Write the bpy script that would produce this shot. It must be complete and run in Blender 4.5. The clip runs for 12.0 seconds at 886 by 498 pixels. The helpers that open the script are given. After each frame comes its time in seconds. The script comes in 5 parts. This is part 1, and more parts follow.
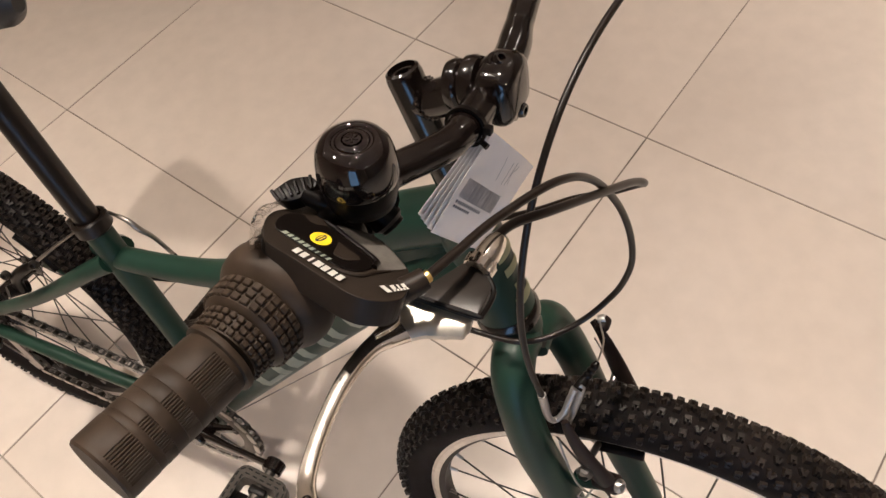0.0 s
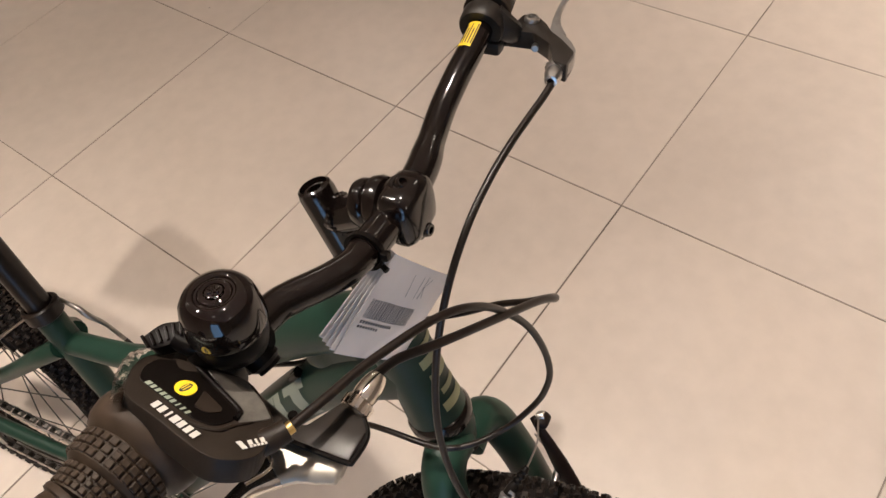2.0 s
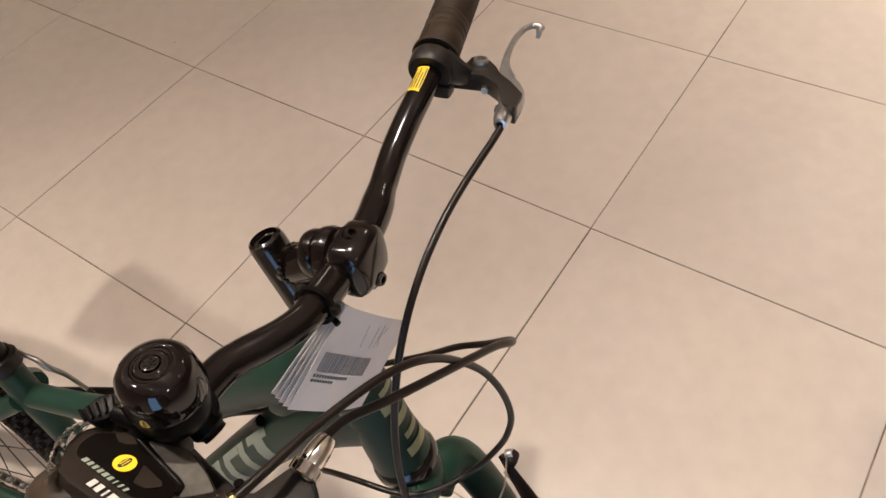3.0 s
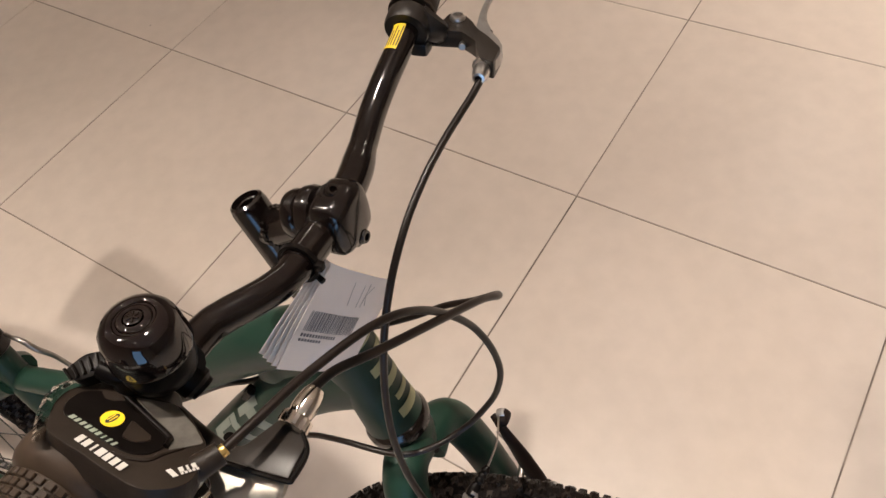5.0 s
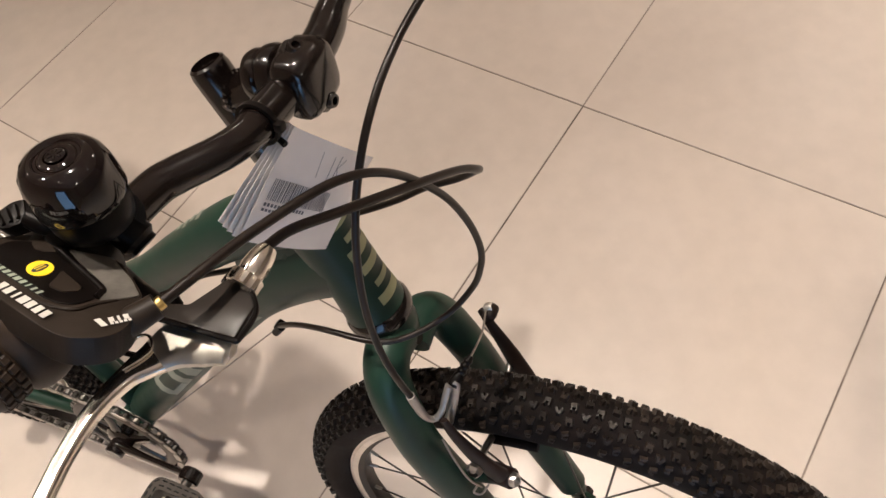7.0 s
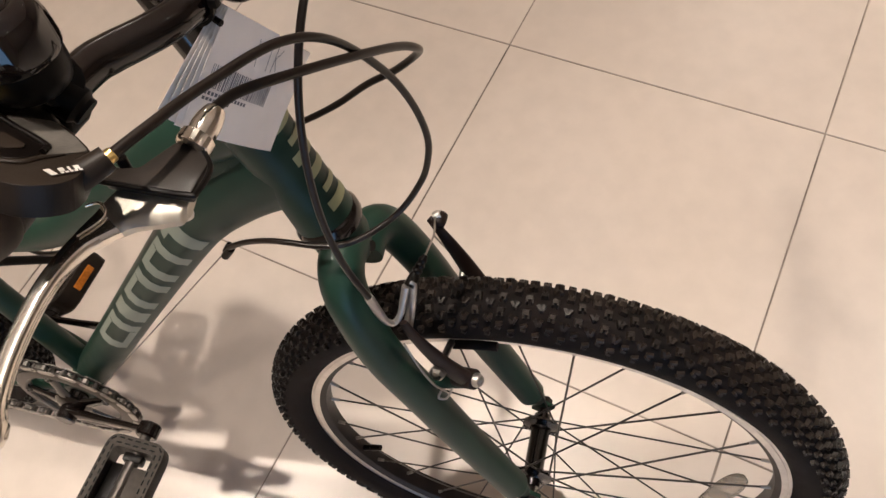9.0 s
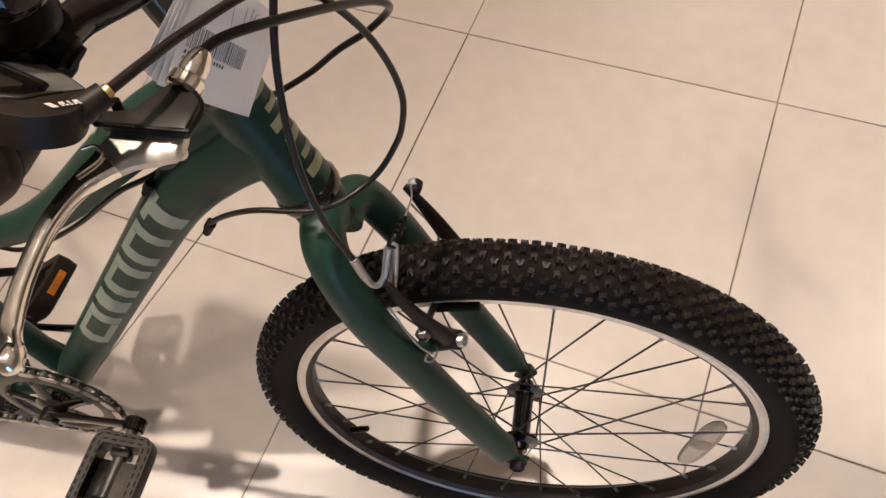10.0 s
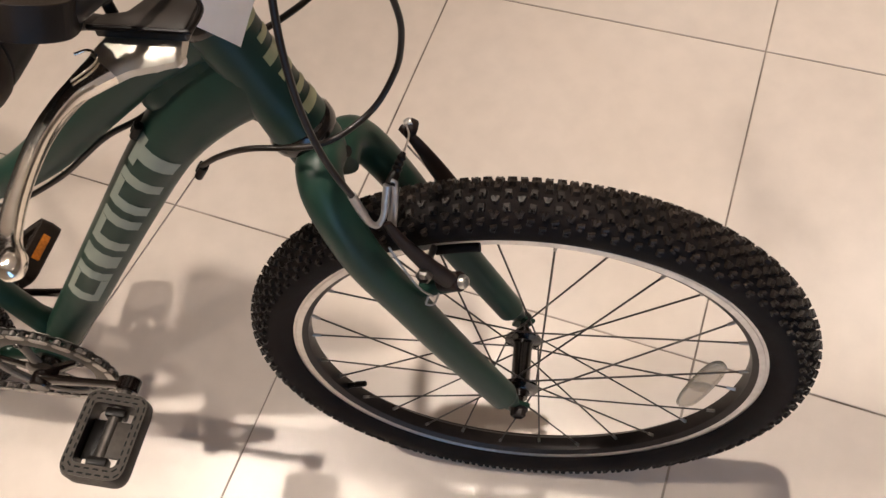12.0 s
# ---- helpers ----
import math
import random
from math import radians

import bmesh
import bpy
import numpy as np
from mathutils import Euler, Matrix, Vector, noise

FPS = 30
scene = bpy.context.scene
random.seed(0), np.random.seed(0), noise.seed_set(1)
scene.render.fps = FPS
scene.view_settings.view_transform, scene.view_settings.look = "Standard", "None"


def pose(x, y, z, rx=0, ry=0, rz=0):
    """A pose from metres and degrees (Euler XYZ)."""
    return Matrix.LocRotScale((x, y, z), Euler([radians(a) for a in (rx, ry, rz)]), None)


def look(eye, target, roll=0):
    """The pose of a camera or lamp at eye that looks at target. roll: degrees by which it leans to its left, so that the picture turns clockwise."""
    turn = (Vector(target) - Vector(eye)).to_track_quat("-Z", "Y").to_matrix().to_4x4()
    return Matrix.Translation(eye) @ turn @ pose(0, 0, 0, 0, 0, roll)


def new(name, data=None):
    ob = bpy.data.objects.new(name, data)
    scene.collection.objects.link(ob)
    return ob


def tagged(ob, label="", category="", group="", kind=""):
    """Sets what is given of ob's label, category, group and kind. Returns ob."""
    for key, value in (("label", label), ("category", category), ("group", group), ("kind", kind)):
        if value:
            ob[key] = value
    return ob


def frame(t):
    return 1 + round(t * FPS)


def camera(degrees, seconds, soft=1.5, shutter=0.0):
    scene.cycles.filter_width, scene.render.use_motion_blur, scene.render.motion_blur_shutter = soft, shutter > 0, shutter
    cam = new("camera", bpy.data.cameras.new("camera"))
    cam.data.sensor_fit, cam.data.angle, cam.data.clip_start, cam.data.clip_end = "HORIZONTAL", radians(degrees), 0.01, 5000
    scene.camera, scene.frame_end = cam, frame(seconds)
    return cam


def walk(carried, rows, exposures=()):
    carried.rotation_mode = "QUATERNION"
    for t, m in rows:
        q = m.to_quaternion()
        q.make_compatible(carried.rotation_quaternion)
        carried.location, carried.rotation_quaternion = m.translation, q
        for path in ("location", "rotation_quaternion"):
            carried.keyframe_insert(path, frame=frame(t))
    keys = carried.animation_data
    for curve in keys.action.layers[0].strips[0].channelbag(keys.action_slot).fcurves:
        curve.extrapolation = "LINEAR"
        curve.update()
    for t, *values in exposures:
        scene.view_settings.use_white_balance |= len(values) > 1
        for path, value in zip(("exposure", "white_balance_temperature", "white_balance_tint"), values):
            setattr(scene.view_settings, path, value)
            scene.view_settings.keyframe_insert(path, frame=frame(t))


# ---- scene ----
cam = camera(61.6, 12.0)
PATH = [
    (0, (0.389, -0.959, 1.188), (-0.43, -0.223, -0.482), -13.5),
    (0.5, (0.393, -0.939, 1.192), (-0.434, -0.186, -0.467), -13.2),
    (1, (0.401, -0.926, 1.194), (-0.451, -0.17, -0.451), -13.5),
    (1.5, (0.41, -0.909, 1.199), (-0.458, -0.127, -0.424), -13.1),
    (2, (0.417, -0.894, 1.205), (-0.466, -0.078, -0.394), -12.9),
    (2.5, (0.419, -0.881, 1.209), (-0.461, -0.029, -0.372), -12.6),
    (3, (0.422, -0.872, 1.21), (-0.438, 0.014, -0.363), -12.5),
    (5, (0.43, -0.881, 1.2), (-0.386, -0.016, -0.408), -14.0),
    (5.5, (0.435, -0.886, 1.192), (-0.378, -0.058, -0.437), -15.8),
    (6, (0.441, -0.885, 1.18), (-0.366, -0.112, -0.478), -16.9),
    (6.5, (0.446, -0.881, 1.166), (-0.342, -0.163, -0.526), -17.4),
    (7, (0.448, -0.883, 1.155), (-0.319, -0.178, -0.552), -16.9),
    (9, (0.462, -0.931, 1.132), (-0.136, -0.2, -0.631), -14.8),
    (9.5, (0.466, -0.953, 1.131), (-0.088, -0.195, -0.635), -14.4),
    (10, (0.469, -0.97, 1.13), (-0.055, -0.189, -0.634), -13.6),
    (10.5, (0.47, -0.982, 1.127), (-0.044, -0.215, -0.647), -14.7),
    (11, (0.468, -0.989, 1.123), (-0.034, -0.229, -0.657), -14.8),
    (11.5, (0.466, -0.993, 1.118), (-0.024, -0.243, -0.67), -14.8),
    (12, (0.461, -0.994, 1.109), (-0.001, -0.257, -0.691), -13.5),
]
walk(cam, [(t, look(eye, target, roll)) for t, eye, target, roll in PATH])

# ---- light: warm ceiling downlights; daylight comes through the shop window ----
world = bpy.data.worlds.new("world")
scene.world = world
world.use_nodes = True
world.node_tree.nodes["Background"].inputs[0].default_value = (0.7, 0.68, 0.66, 1)
world.node_tree.nodes["Background"].inputs[1].default_value = 0.02
CEILING = 3.0
V = Vector
WARM = (1.0, 0.875, 0.76)
# x, y, watts, lens radius, spread, point on the floor that it is turned to
DOWNLIGHTS = [
    (0.44, -1.39, 13.0, 0.05, 61, (-1.85, -1.31)),
    (0.02, -0.30, 13.3, 0.035, 65, (1.21, -1.34)),
    (-1.07, -1.05, 10.3, 0.055, 67, (-0.11, -1.35)),
    (2.00, 1.05, 50.6, 0.06, 81, (0.73, 1.77)),
    # last four: unseen wide lamps at assumed spots, added as soft fill light
    (-3.00, -1.30, 6.6, 0.09, 150, (-3.00, -1.30)),
    (-3.00, 2.20, 6.6, 0.09, 150, (-3.00, 2.20)),
    (0.20, 3.00, 6.6, 0.09, 150, (0.20, 3.00)),
    (3.20, -1.20, 6.6, 0.09, 150, (3.20, -1.20)),
]
for lx, ly, watts, radius, beam, aim in DOWNLIGHTS:
    lamp = bpy.data.lights.new("downlight", "AREA")
    lamp.shape, lamp.size, lamp.energy, lamp.color = "DISK", radius * 2, watts, WARM
    lamp.spread = radians(beam)
    turn = (V((aim[0], aim[1], 0)) - V((lx, ly, CEILING - 0.02))).to_track_quat("-Z", "Y").to_matrix().to_4x4()
    new("downlight", lamp).matrix_world = Matrix.Translation((lx, ly, CEILING - 0.02)) @ turn

# ---- materials ----
def material(name, color, rough=0.5, metal=0.0, vary=0.12, scale=30.0, bump=0.0, bump_scale=200.0, fleck=None, coat=0.0, spec=0.5, piece=0.0):
    """Principled surface: two scales of colour variation, uneven gloss and fine relief."""
    m = bpy.data.materials.new(name)
    m.use_nodes = True
    nt = m.node_tree
    b = nt.nodes["Principled BSDF"]
    tc = nt.nodes.new("ShaderNodeTexCoord")
    big, small = nt.nodes.new("ShaderNodeTexNoise"), nt.nodes.new("ShaderNodeTexNoise")
    big.inputs["Scale"].default_value, small.inputs["Scale"].default_value = scale * 0.12, scale
    big.inputs["Detail"].default_value, small.inputs["Detail"].default_value = 3, 6
    for n in (big, small):
        nt.links.new(tc.outputs["Object"], n.inputs["Vector"])
    add = nt.nodes.new("ShaderNodeMath")
    nt.links.new(big.outputs[0], add.inputs[0])
    nt.links.new(small.outputs[0], add.inputs[1])
    half = nt.nodes.new("ShaderNodeMath")
    half.operation = "MULTIPLY"
    half.inputs[1].default_value = 0.5
    nt.links.new(add.outputs[0], half.inputs[0])
    ramp = nt.nodes.new("ShaderNodeValToRGB")
    dark = fleck or tuple(c * (1 - vary * 2) for c in color)
    lite = tuple(min(1, c * (1 + vary)) for c in color)
    ramp.color_ramp.elements[0].position, ramp.color_ramp.elements[1].position = 0.36, 0.62
    ramp.color_ramp.elements[0].color, ramp.color_ramp.elements[1].color = (*dark, 1), (*lite, 1)
    nt.links.new(half.outputs[0], ramp.inputs[0])
    colour = ramp.outputs[0]
    if piece:
        info = nt.nodes.new("ShaderNodeObjectInfo")
        hsv = nt.nodes.new("ShaderNodeHueSaturation")
        span = nt.nodes.new("ShaderNodeMapRange")
        span.inputs["To Min"].default_value, span.inputs["To Max"].default_value = 1 - piece, 1 + piece
        nt.links.new(info.outputs["Random"], span.inputs["Value"])
        nt.links.new(span.outputs[0], hsv.inputs["Value"])
        nt.links.new(colour, hsv.inputs["Color"])
        colour = hsv.outputs[0]
    nt.links.new(colour, b.inputs["Base Color"])
    gloss = nt.nodes.new("ShaderNodeMapRange")
    gloss.inputs["To Min"].default_value, gloss.inputs["To Max"].default_value = max(0.02, rough * 0.8), min(1, rough * 1.2)
    nt.links.new(small.outputs[0], gloss.inputs["Value"])
    nt.links.new(gloss.outputs[0], b.inputs["Roughness"])
    b.inputs["Metallic"].default_value = metal
    b.inputs["Specular IOR Level"].default_value = spec
    b.inputs["Coat Weight"].default_value = coat
    b.inputs["Coat Roughness"].default_value = 0.06
    if bump:
        fine = nt.nodes.new("ShaderNodeTexNoise")
        fine.inputs["Scale"].default_value, fine.inputs["Detail"].default_value = bump_scale, 4
        nt.links.new(tc.outputs["Object"], fine.inputs["Vector"])
        bp = nt.nodes.new("ShaderNodeBump")
        bp.inputs["Strength"].default_value, bp.inputs["Distance"].default_value = bump, 0.001
        nt.links.new(fine.outputs[0], bp.inputs["Height"])
        nt.links.new(bp.outputs[0], b.inputs["Normal"])
    return m


M_TILE = material("beige_porcelain", (0.60, 0.52, 0.455), 0.33, vary=0.033, scale=22, bump=0.05, bump_scale=60, piece=0.025)


def add_specks(m, shade, per_metre, size):
    """Sparse small dark specks of dirt over a surface."""
    nt = m.node_tree
    b = nt.nodes["Principled BSDF"]
    link = b.inputs["Base Color"].links[0]
    source = link.from_socket
    geo = nt.nodes.new("ShaderNodeNewGeometry")
    cells = nt.nodes.new("ShaderNodeTexVoronoi")
    cells.inputs["Scale"].default_value = per_metre
    wobble = nt.nodes.new("ShaderNodeTexNoise")
    wobble.inputs["Scale"].default_value = 160
    nt.links.new(geo.outputs["Position"], cells.inputs["Vector"])
    nt.links.new(geo.outputs["Position"], wobble.inputs["Vector"])
    add = nt.nodes.new("ShaderNodeMath")
    add.operation = "MULTIPLY_ADD"
    add.inputs[1].default_value = size * 1.6
    nt.links.new(wobble.outputs[0], add.inputs[0])
    nt.links.new(cells.outputs["Distance"], add.inputs[2])
    spot = nt.nodes.new("ShaderNodeMapRange")
    spot.inputs["From Min"].default_value, spot.inputs["From Max"].default_value = size * 1.2, size * 2.2
    spot.inputs["To Min"].default_value, spot.inputs["To Max"].default_value = 0.7, 0.0
    nt.links.new(add.outputs[0], spot.inputs["Value"])
    mix = nt.nodes.new("ShaderNodeMix")
    mix.data_type = "RGBA"
    for sock in mix.inputs:
        if sock.type == "RGBA" and sock.name == "B":
            sock.default_value = (*shade, 1)
        if sock.type == "RGBA" and sock.name == "A":
            nt.links.new(source, sock)
    nt.links.new(spot.outputs[0], mix.inputs["Factor"])
    nt.links.new([o for o in mix.outputs if o.type == "RGBA"][0], b.inputs["Base Color"])


add_specks(M_TILE, (0.20, 0.165, 0.14), 4.5, 0.013)
M_GROUT = material("grey_grout", (0.070, 0.054, 0.044), 0.9, vary=0.5, scale=11, fleck=(0.38, 0.32, 0.27))
M_WALL = material("taupe_wall_paint", (0.46, 0.415, 0.365), 0.7, vary=0.03, scale=8, bump=0.1)
M_CEIL = material("white_ceiling_paint", (0.80, 0.765, 0.725), 0.8, vary=0.02, scale=8)
M_GREEN = material("satin_green_paint", (0.0125, 0.036, 0.0245), 0.38, vary=0.06, scale=60, bump=0.02, bump_scale=900, spec=0.25)
M_DECAL = material("pale_grey_green_decal", (0.25, 0.28, 0.225), 0.45, vary=0.04, scale=80)
M_CREAM = material("pale_yellow_green_decal", (0.32, 0.33, 0.18), 0.45, vary=0.05, scale=80)
M_BLACKGLOSS = material("black_gloss_paint", (0.0050, 0.0030, 0.0025), 0.17, vary=0.1, scale=60, coat=0.15)
M_BAR = material("black_bar_paint", (0.0045, 0.0027, 0.0023), 0.16, vary=0.1, scale=60, coat=0.15, spec=0.45)
M_BELL = material("black_enamel", (0.0045, 0.0024, 0.0022), 0.07, vary=0.1, scale=60, coat=0.3)
M_CABLE = material("black_cable_sheath", (0.0100, 0.0062, 0.0045), 0.34, vary=0.1, scale=80, spec=0.35)
M_BLACKSATIN = material("black_satin_plastic", (0.0034, 0.0023, 0.0019), 0.36, spec=0.13, vary=0.15, scale=80, bump=0.06, bump_scale=1500)
M_GREYPLASTIC = material("charcoal_plastic", (0.0190, 0.0138, 0.0105), 0.42, spec=0.15, vary=0.12, scale=90, bump=0.12, bump_scale=1800)
M_RUBBER = material("black_grip_rubber", (0.039, 0.0262, 0.0180), 0.50, spec=0.14, vary=0.2, scale=120, bump=0.06, bump_scale=1500)
M_TYRE = material("black_tyre_rubber", (0.0105, 0.0072, 0.0066), 0.7, spec=0.08, vary=0.25, scale=60, bump=0.3, bump_scale=900, fleck=(0.0065, 0.0058, 0.0055))
M_KNOB = material("tread_rubber", (0.0260, 0.0192, 0.0155), 0.46, spec=0.24, vary=0.3, scale=90, bump=0.2, bump_scale=1200, piece=0.4)
M_BLADE = material("bright_lever_aluminium", (0.84, 0.79, 0.71), 0.16, 1.0, vary=0.06, scale=120, bump=0.05, bump_scale=300)
M_SATIN = material("satin_lever_aluminium", (0.50, 0.475, 0.42), 0.44, 1.0, vary=0.10, scale=90, bump=0.08, bump_scale=300)
M_BRACKET = material("charcoal_bracket_paint", (0.019, 0.0150, 0.0125), 0.38, spec=0.30, vary=0.08, scale=90, bump=0.05, bump_scale=1500)
M_GUARD = material("grey_chainguard", (0.10, 0.088, 0.076), 0.45, 0.5, vary=0.15, scale=80)
M_ALU = material("brushed_aluminium", (0.62, 0.60, 0.58), 0.32, 1.0, vary=0.08, scale=120, bump=0.08, bump_scale=1200)
M_STEEL = material("grey_steel", (0.36, 0.34, 0.32), 0.34, 1.0, vary=0.15, scale=120, piece=0.1)
M_DARKSTEEL = material("dark_steel", (0.075, 0.068, 0.062), 0.36, 0.9, vary=0.2, scale=160, piece=0.2)
M_RIMDARK = material("black_anodised_rim", (0.013, 0.009, 0.0078), 0.42, 0.0, spec=0.25, vary=0.2, scale=60)
M_CAST = material("satin_cast_aluminium", (0.36, 0.34, 0.325), 0.30, 0.7, vary=0.08, scale=120, bump=0.05, bump_scale=500)
M_ARM = material("brown_black_brake_arm", (0.0130, 0.0066, 0.0052), 0.52, 0.0, spec=0.22, vary=0.15, scale=80)
M_BRASS = material("brass_ferrule", (0.72, 0.52, 0.20), 0.28, 1.0)
M_PAPER = material("white_paper", (0.88, 0.82, 0.765), 0.85, vary=0.02, scale=60)
M_INK = material("dark_ink", (0.03, 0.03, 0.035), 0.7, vary=0.1)
M_GREYINK = material("grey_ink", (0.14, 0.14, 0.15), 0.7, vary=0.1)
M_YELLOW = material("yellow_sticker", (0.80, 0.55, 0.02), 0.45, vary=0.05, scale=80)
M_WHITEINK = material("white_print", (0.50, 0.48, 0.45), 0.5, vary=0.05, scale=80)
M_AMBER = material("amber_reflector", (0.52, 0.17, 0.02), 0.2, vary=0.2, scale=300, bump=0.5, bump_scale=700)
M_PEDAL = material("grey_pedal_plastic", (0.038, 0.029, 0.022), 0.55, spec=0.3, vary=0.2, scale=120, bump=0.25, bump_scale=900)
M_SADDLE = material("black_saddle_cover", (0.014, 0.013, 0.013), 0.42, vary=0.15, scale=60, bump=0.25, bump_scale=1200)


def clear_plastic(name, color, clarity, rough, relief, bend):
    m = bpy.data.materials.new(name)
    m.use_nodes = True
    nt = m.node_tree
    b = nt.nodes["Principled BSDF"]
    b.inputs["Base Color"].default_value = (*color, 1)
    b.inputs["Roughness"].default_value = rough
    b.inputs["Transmission Weight"].default_value = clarity
    b.inputs["IOR"].default_value = bend
    grid = nt.nodes.new("ShaderNodeTexVoronoi")
    grid.inputs["Scale"].default_value = 500
    tc = nt.nodes.new("ShaderNodeTexCoord")
    nt.links.new(tc.outputs["Object"], grid.inputs["Vector"])
    bp = nt.nodes.new("ShaderNodeBump")
    bp.inputs["Strength"].default_value, bp.inputs["Distance"].default_value = relief, 0.001
    nt.links.new(grid.outputs[0], bp.inputs["Height"])
    nt.links.new(bp.outputs[0], b.inputs["Normal"])
    return m


M_CLEAR = clear_plastic("clear_reflector_plastic", (0.74, 0.70, 0.63), 0.86, 0.25, 0.3, 1.15)
M_FILM = clear_plastic("clear_film", (0.97, 0.96, 0.94), 1.0, 0.04, 0.0, 1.06)
M_SMOKE = material("smoke_grey_plastic", (0.10, 0.092, 0.082), 0.30, vary=0.2, scale=200, bump=0.1, bump_scale=900)


def glowing(name, color, strength):
    m = bpy.data.materials.new(name)
    m.use_nodes = True
    b = m.node_tree.nodes["Principled BSDF"]
    b.inputs["Base Color"].default_value = (*color, 1)
    b.inputs["Emission Color"].default_value = (*color, 1)
    b.inputs["Emission Strength"].default_value = strength
    return m


M_LAMP = glowing("lamp_lens", WARM, 30.0)
M_DAY = glowing("daylight_backdrop", (0.36, 0.62, 1.0), 2.4)

# ---- mesh helpers ----

def part(name, bm, mats, parent=None, label="", smooth=40.0, recalc=True):
    """Links a bmesh as one mesh object under a thing or a part."""
    if recalc:
        bmesh.ops.recalc_face_normals(bm, faces=bm.faces[:])
    me = bpy.data.meshes.new(name)
    if smooth:
        for f in bm.faces:
            f.smooth = True
        limit = radians(smooth)
        for e in bm.edges:
            if len(e.link_faces) == 2 and e.calc_face_angle(0.0) > limit:
                e.smooth = False
    bm.to_mesh(me)
    bm.free()
    for m in mats if isinstance(mats, (list, tuple)) else [mats]:
        me.materials.append(m)
    ob = new(name, me)
    ob.parent = parent
    if label:
        ob["label"] = label
    return ob


def smooth_path(pts, per=6):
    """Catmull-Rom through the points."""
    pts = [V(p) for p in pts]
    if len(pts) < 3:
        return pts
    out = []
    ext = [pts[0] * 2 - pts[1]] + pts + [pts[-1] * 2 - pts[-2]]
    for i in range(1, len(ext) - 2):
        a, b, c, d = ext[i - 1:i + 3]
        for k in range(per):
            t = k / per
            out.append(0.5 * ((2 * b) + (c - a) * t + (2 * a - 5 * b + 4 * c - d) * t * t + (3 * b - a - 3 * c + d) * t ** 3))
    out.append(pts[-1])
    return out


def spread(values, n):
    """Linear resample of a list to n values."""
    if not isinstance(values, (list, tuple)):
        return [values] * n
    return [float(v) for v in np.interp(np.linspace(0, 1, n), np.linspace(0, 1, len(values)), values)]


def frames(pts, hint=(0, 1, 0)):
    """Tangent, side and rise along a path, side kept near hint."""
    out, side = [], V(hint)
    for i, p in enumerate(pts):
        t = (pts[min(i + 1, len(pts) - 1)] - pts[max(i - 1, 0)]).normalized()
        side = (side - t * side.dot(t)).normalized()
        out.append((t, side.copy(), t.cross(side).normalized()))
    return out


def sweep(bm, pts, r, n=16, wide=1.0, hint=(0, 1, 0), caps=True, per=6, mat=0):
    """A tube along smoothed points; r may vary; wide stretches it along the hint."""
    path = smooth_path(pts, per)
    radii, wides = spread(r, len(path)), spread(wide, len(path))
    rings = []
    for p, (t, s, u), rr, w in zip(path, frames(path, hint), radii, wides):
        rings.append([bm.verts.new(p + s * (math.cos(2 * math.pi * k / n) * rr * w) + u * (math.sin(2 * math.pi * k / n) * rr)) for k in range(n)])
    for a, b in zip(rings, rings[1:]):
        for k in range(n):
            bm.faces.new((a[k], a[(k + 1) % n], b[(k + 1) % n], b[k])).material_index = mat
    if caps:
        for ring in (rings[0], rings[-1]):
            bm.faces.new(ring).material_index = mat
    return path


def basis(origin, axis, hint=(1, 0, 0)):
    """A matrix at origin whose z runs along axis and whose x lies near hint."""
    z = V(axis).normalized()
    x = V(hint)
    x = x - z * x.dot(z)
    if x.length < 1e-4:
        x = V((0, 1, 0)) - z * z.y
    x.normalize()
    y = z.cross(x)
    return Matrix(((x.x, y.x, z.x, origin[0]), (x.y, y.y, z.y, origin[1]), (x.z, y.z, z.z, origin[2]), (0, 0, 0, 1)))


def lathe(bm, profile, m, n=24, mat=0, closed=False, start=0.0, turn=2 * math.pi):
    """Turns (radius, height) pairs round the z axis of m."""
    rings = []
    full = abs(turn - 2 * math.pi) < 1e-6
    count = n if full else n + 1
    for r, h in profile:
        if r < 1e-6:
            v = bm.verts.new(m @ V((0, 0, h)))
            rings.append([v] * count)
        else:
            rings.append([bm.verts.new(m @ V((r * math.cos(start + turn * k / n), r * math.sin(start + turn * k / n), h))) for k in range(count)])
    pairs = list(zip(rings, rings[1:])) + ([(rings[-1], rings[0])] if closed else [])
    for i, (a, b) in enumerate(pairs):
        mi = mat[i] if isinstance(mat, (list, tuple)) else mat
        for k in range(n):
            j = (k + 1) % count
            vs = []
            for v in (a[k], a[j], b[j], b[k]):
                if v not in vs:
                    vs.append(v)
            if len(vs) > 2:
                bm.faces.new(vs).material_index = mi
    return rings


def rod(bm, a, b, r, n=12, mat=0, bevel=0.0, r2=None):
    """A round bar from a to b with softened ends."""
    a, b = V(a), V(b)
    r2 = r if r2 is None else r2
    h = (b - a).length
    e = bevel or min(r, h) * 0.12
    lathe(bm, [(0, 0), (r - e, 0), (r, e), (r2, h - e), (r2 - e, h), (0, h)], basis(a, b - a), n, mat)


def block(bm, m, size, bevel=0.0, segs=2, mat=0, taper=1.0):
    """A rounded box centred on m."""
    g = bmesh.new()
    bmesh.ops.create_cube(g, size=1.0)
    for v in g.verts:
        k = taper if v.co.z > 0 else 1.0
        v.co = V((v.co.x * size[0] * k, v.co.y * size[1] * k, v.co.z * size[2]))
    if bevel:
        bmesh.ops.bevel(g, geom=g.edges[:], offset=bevel, segments=segs, affect="EDGES", profile=0.6)
    merge(bm, g, m, mat)


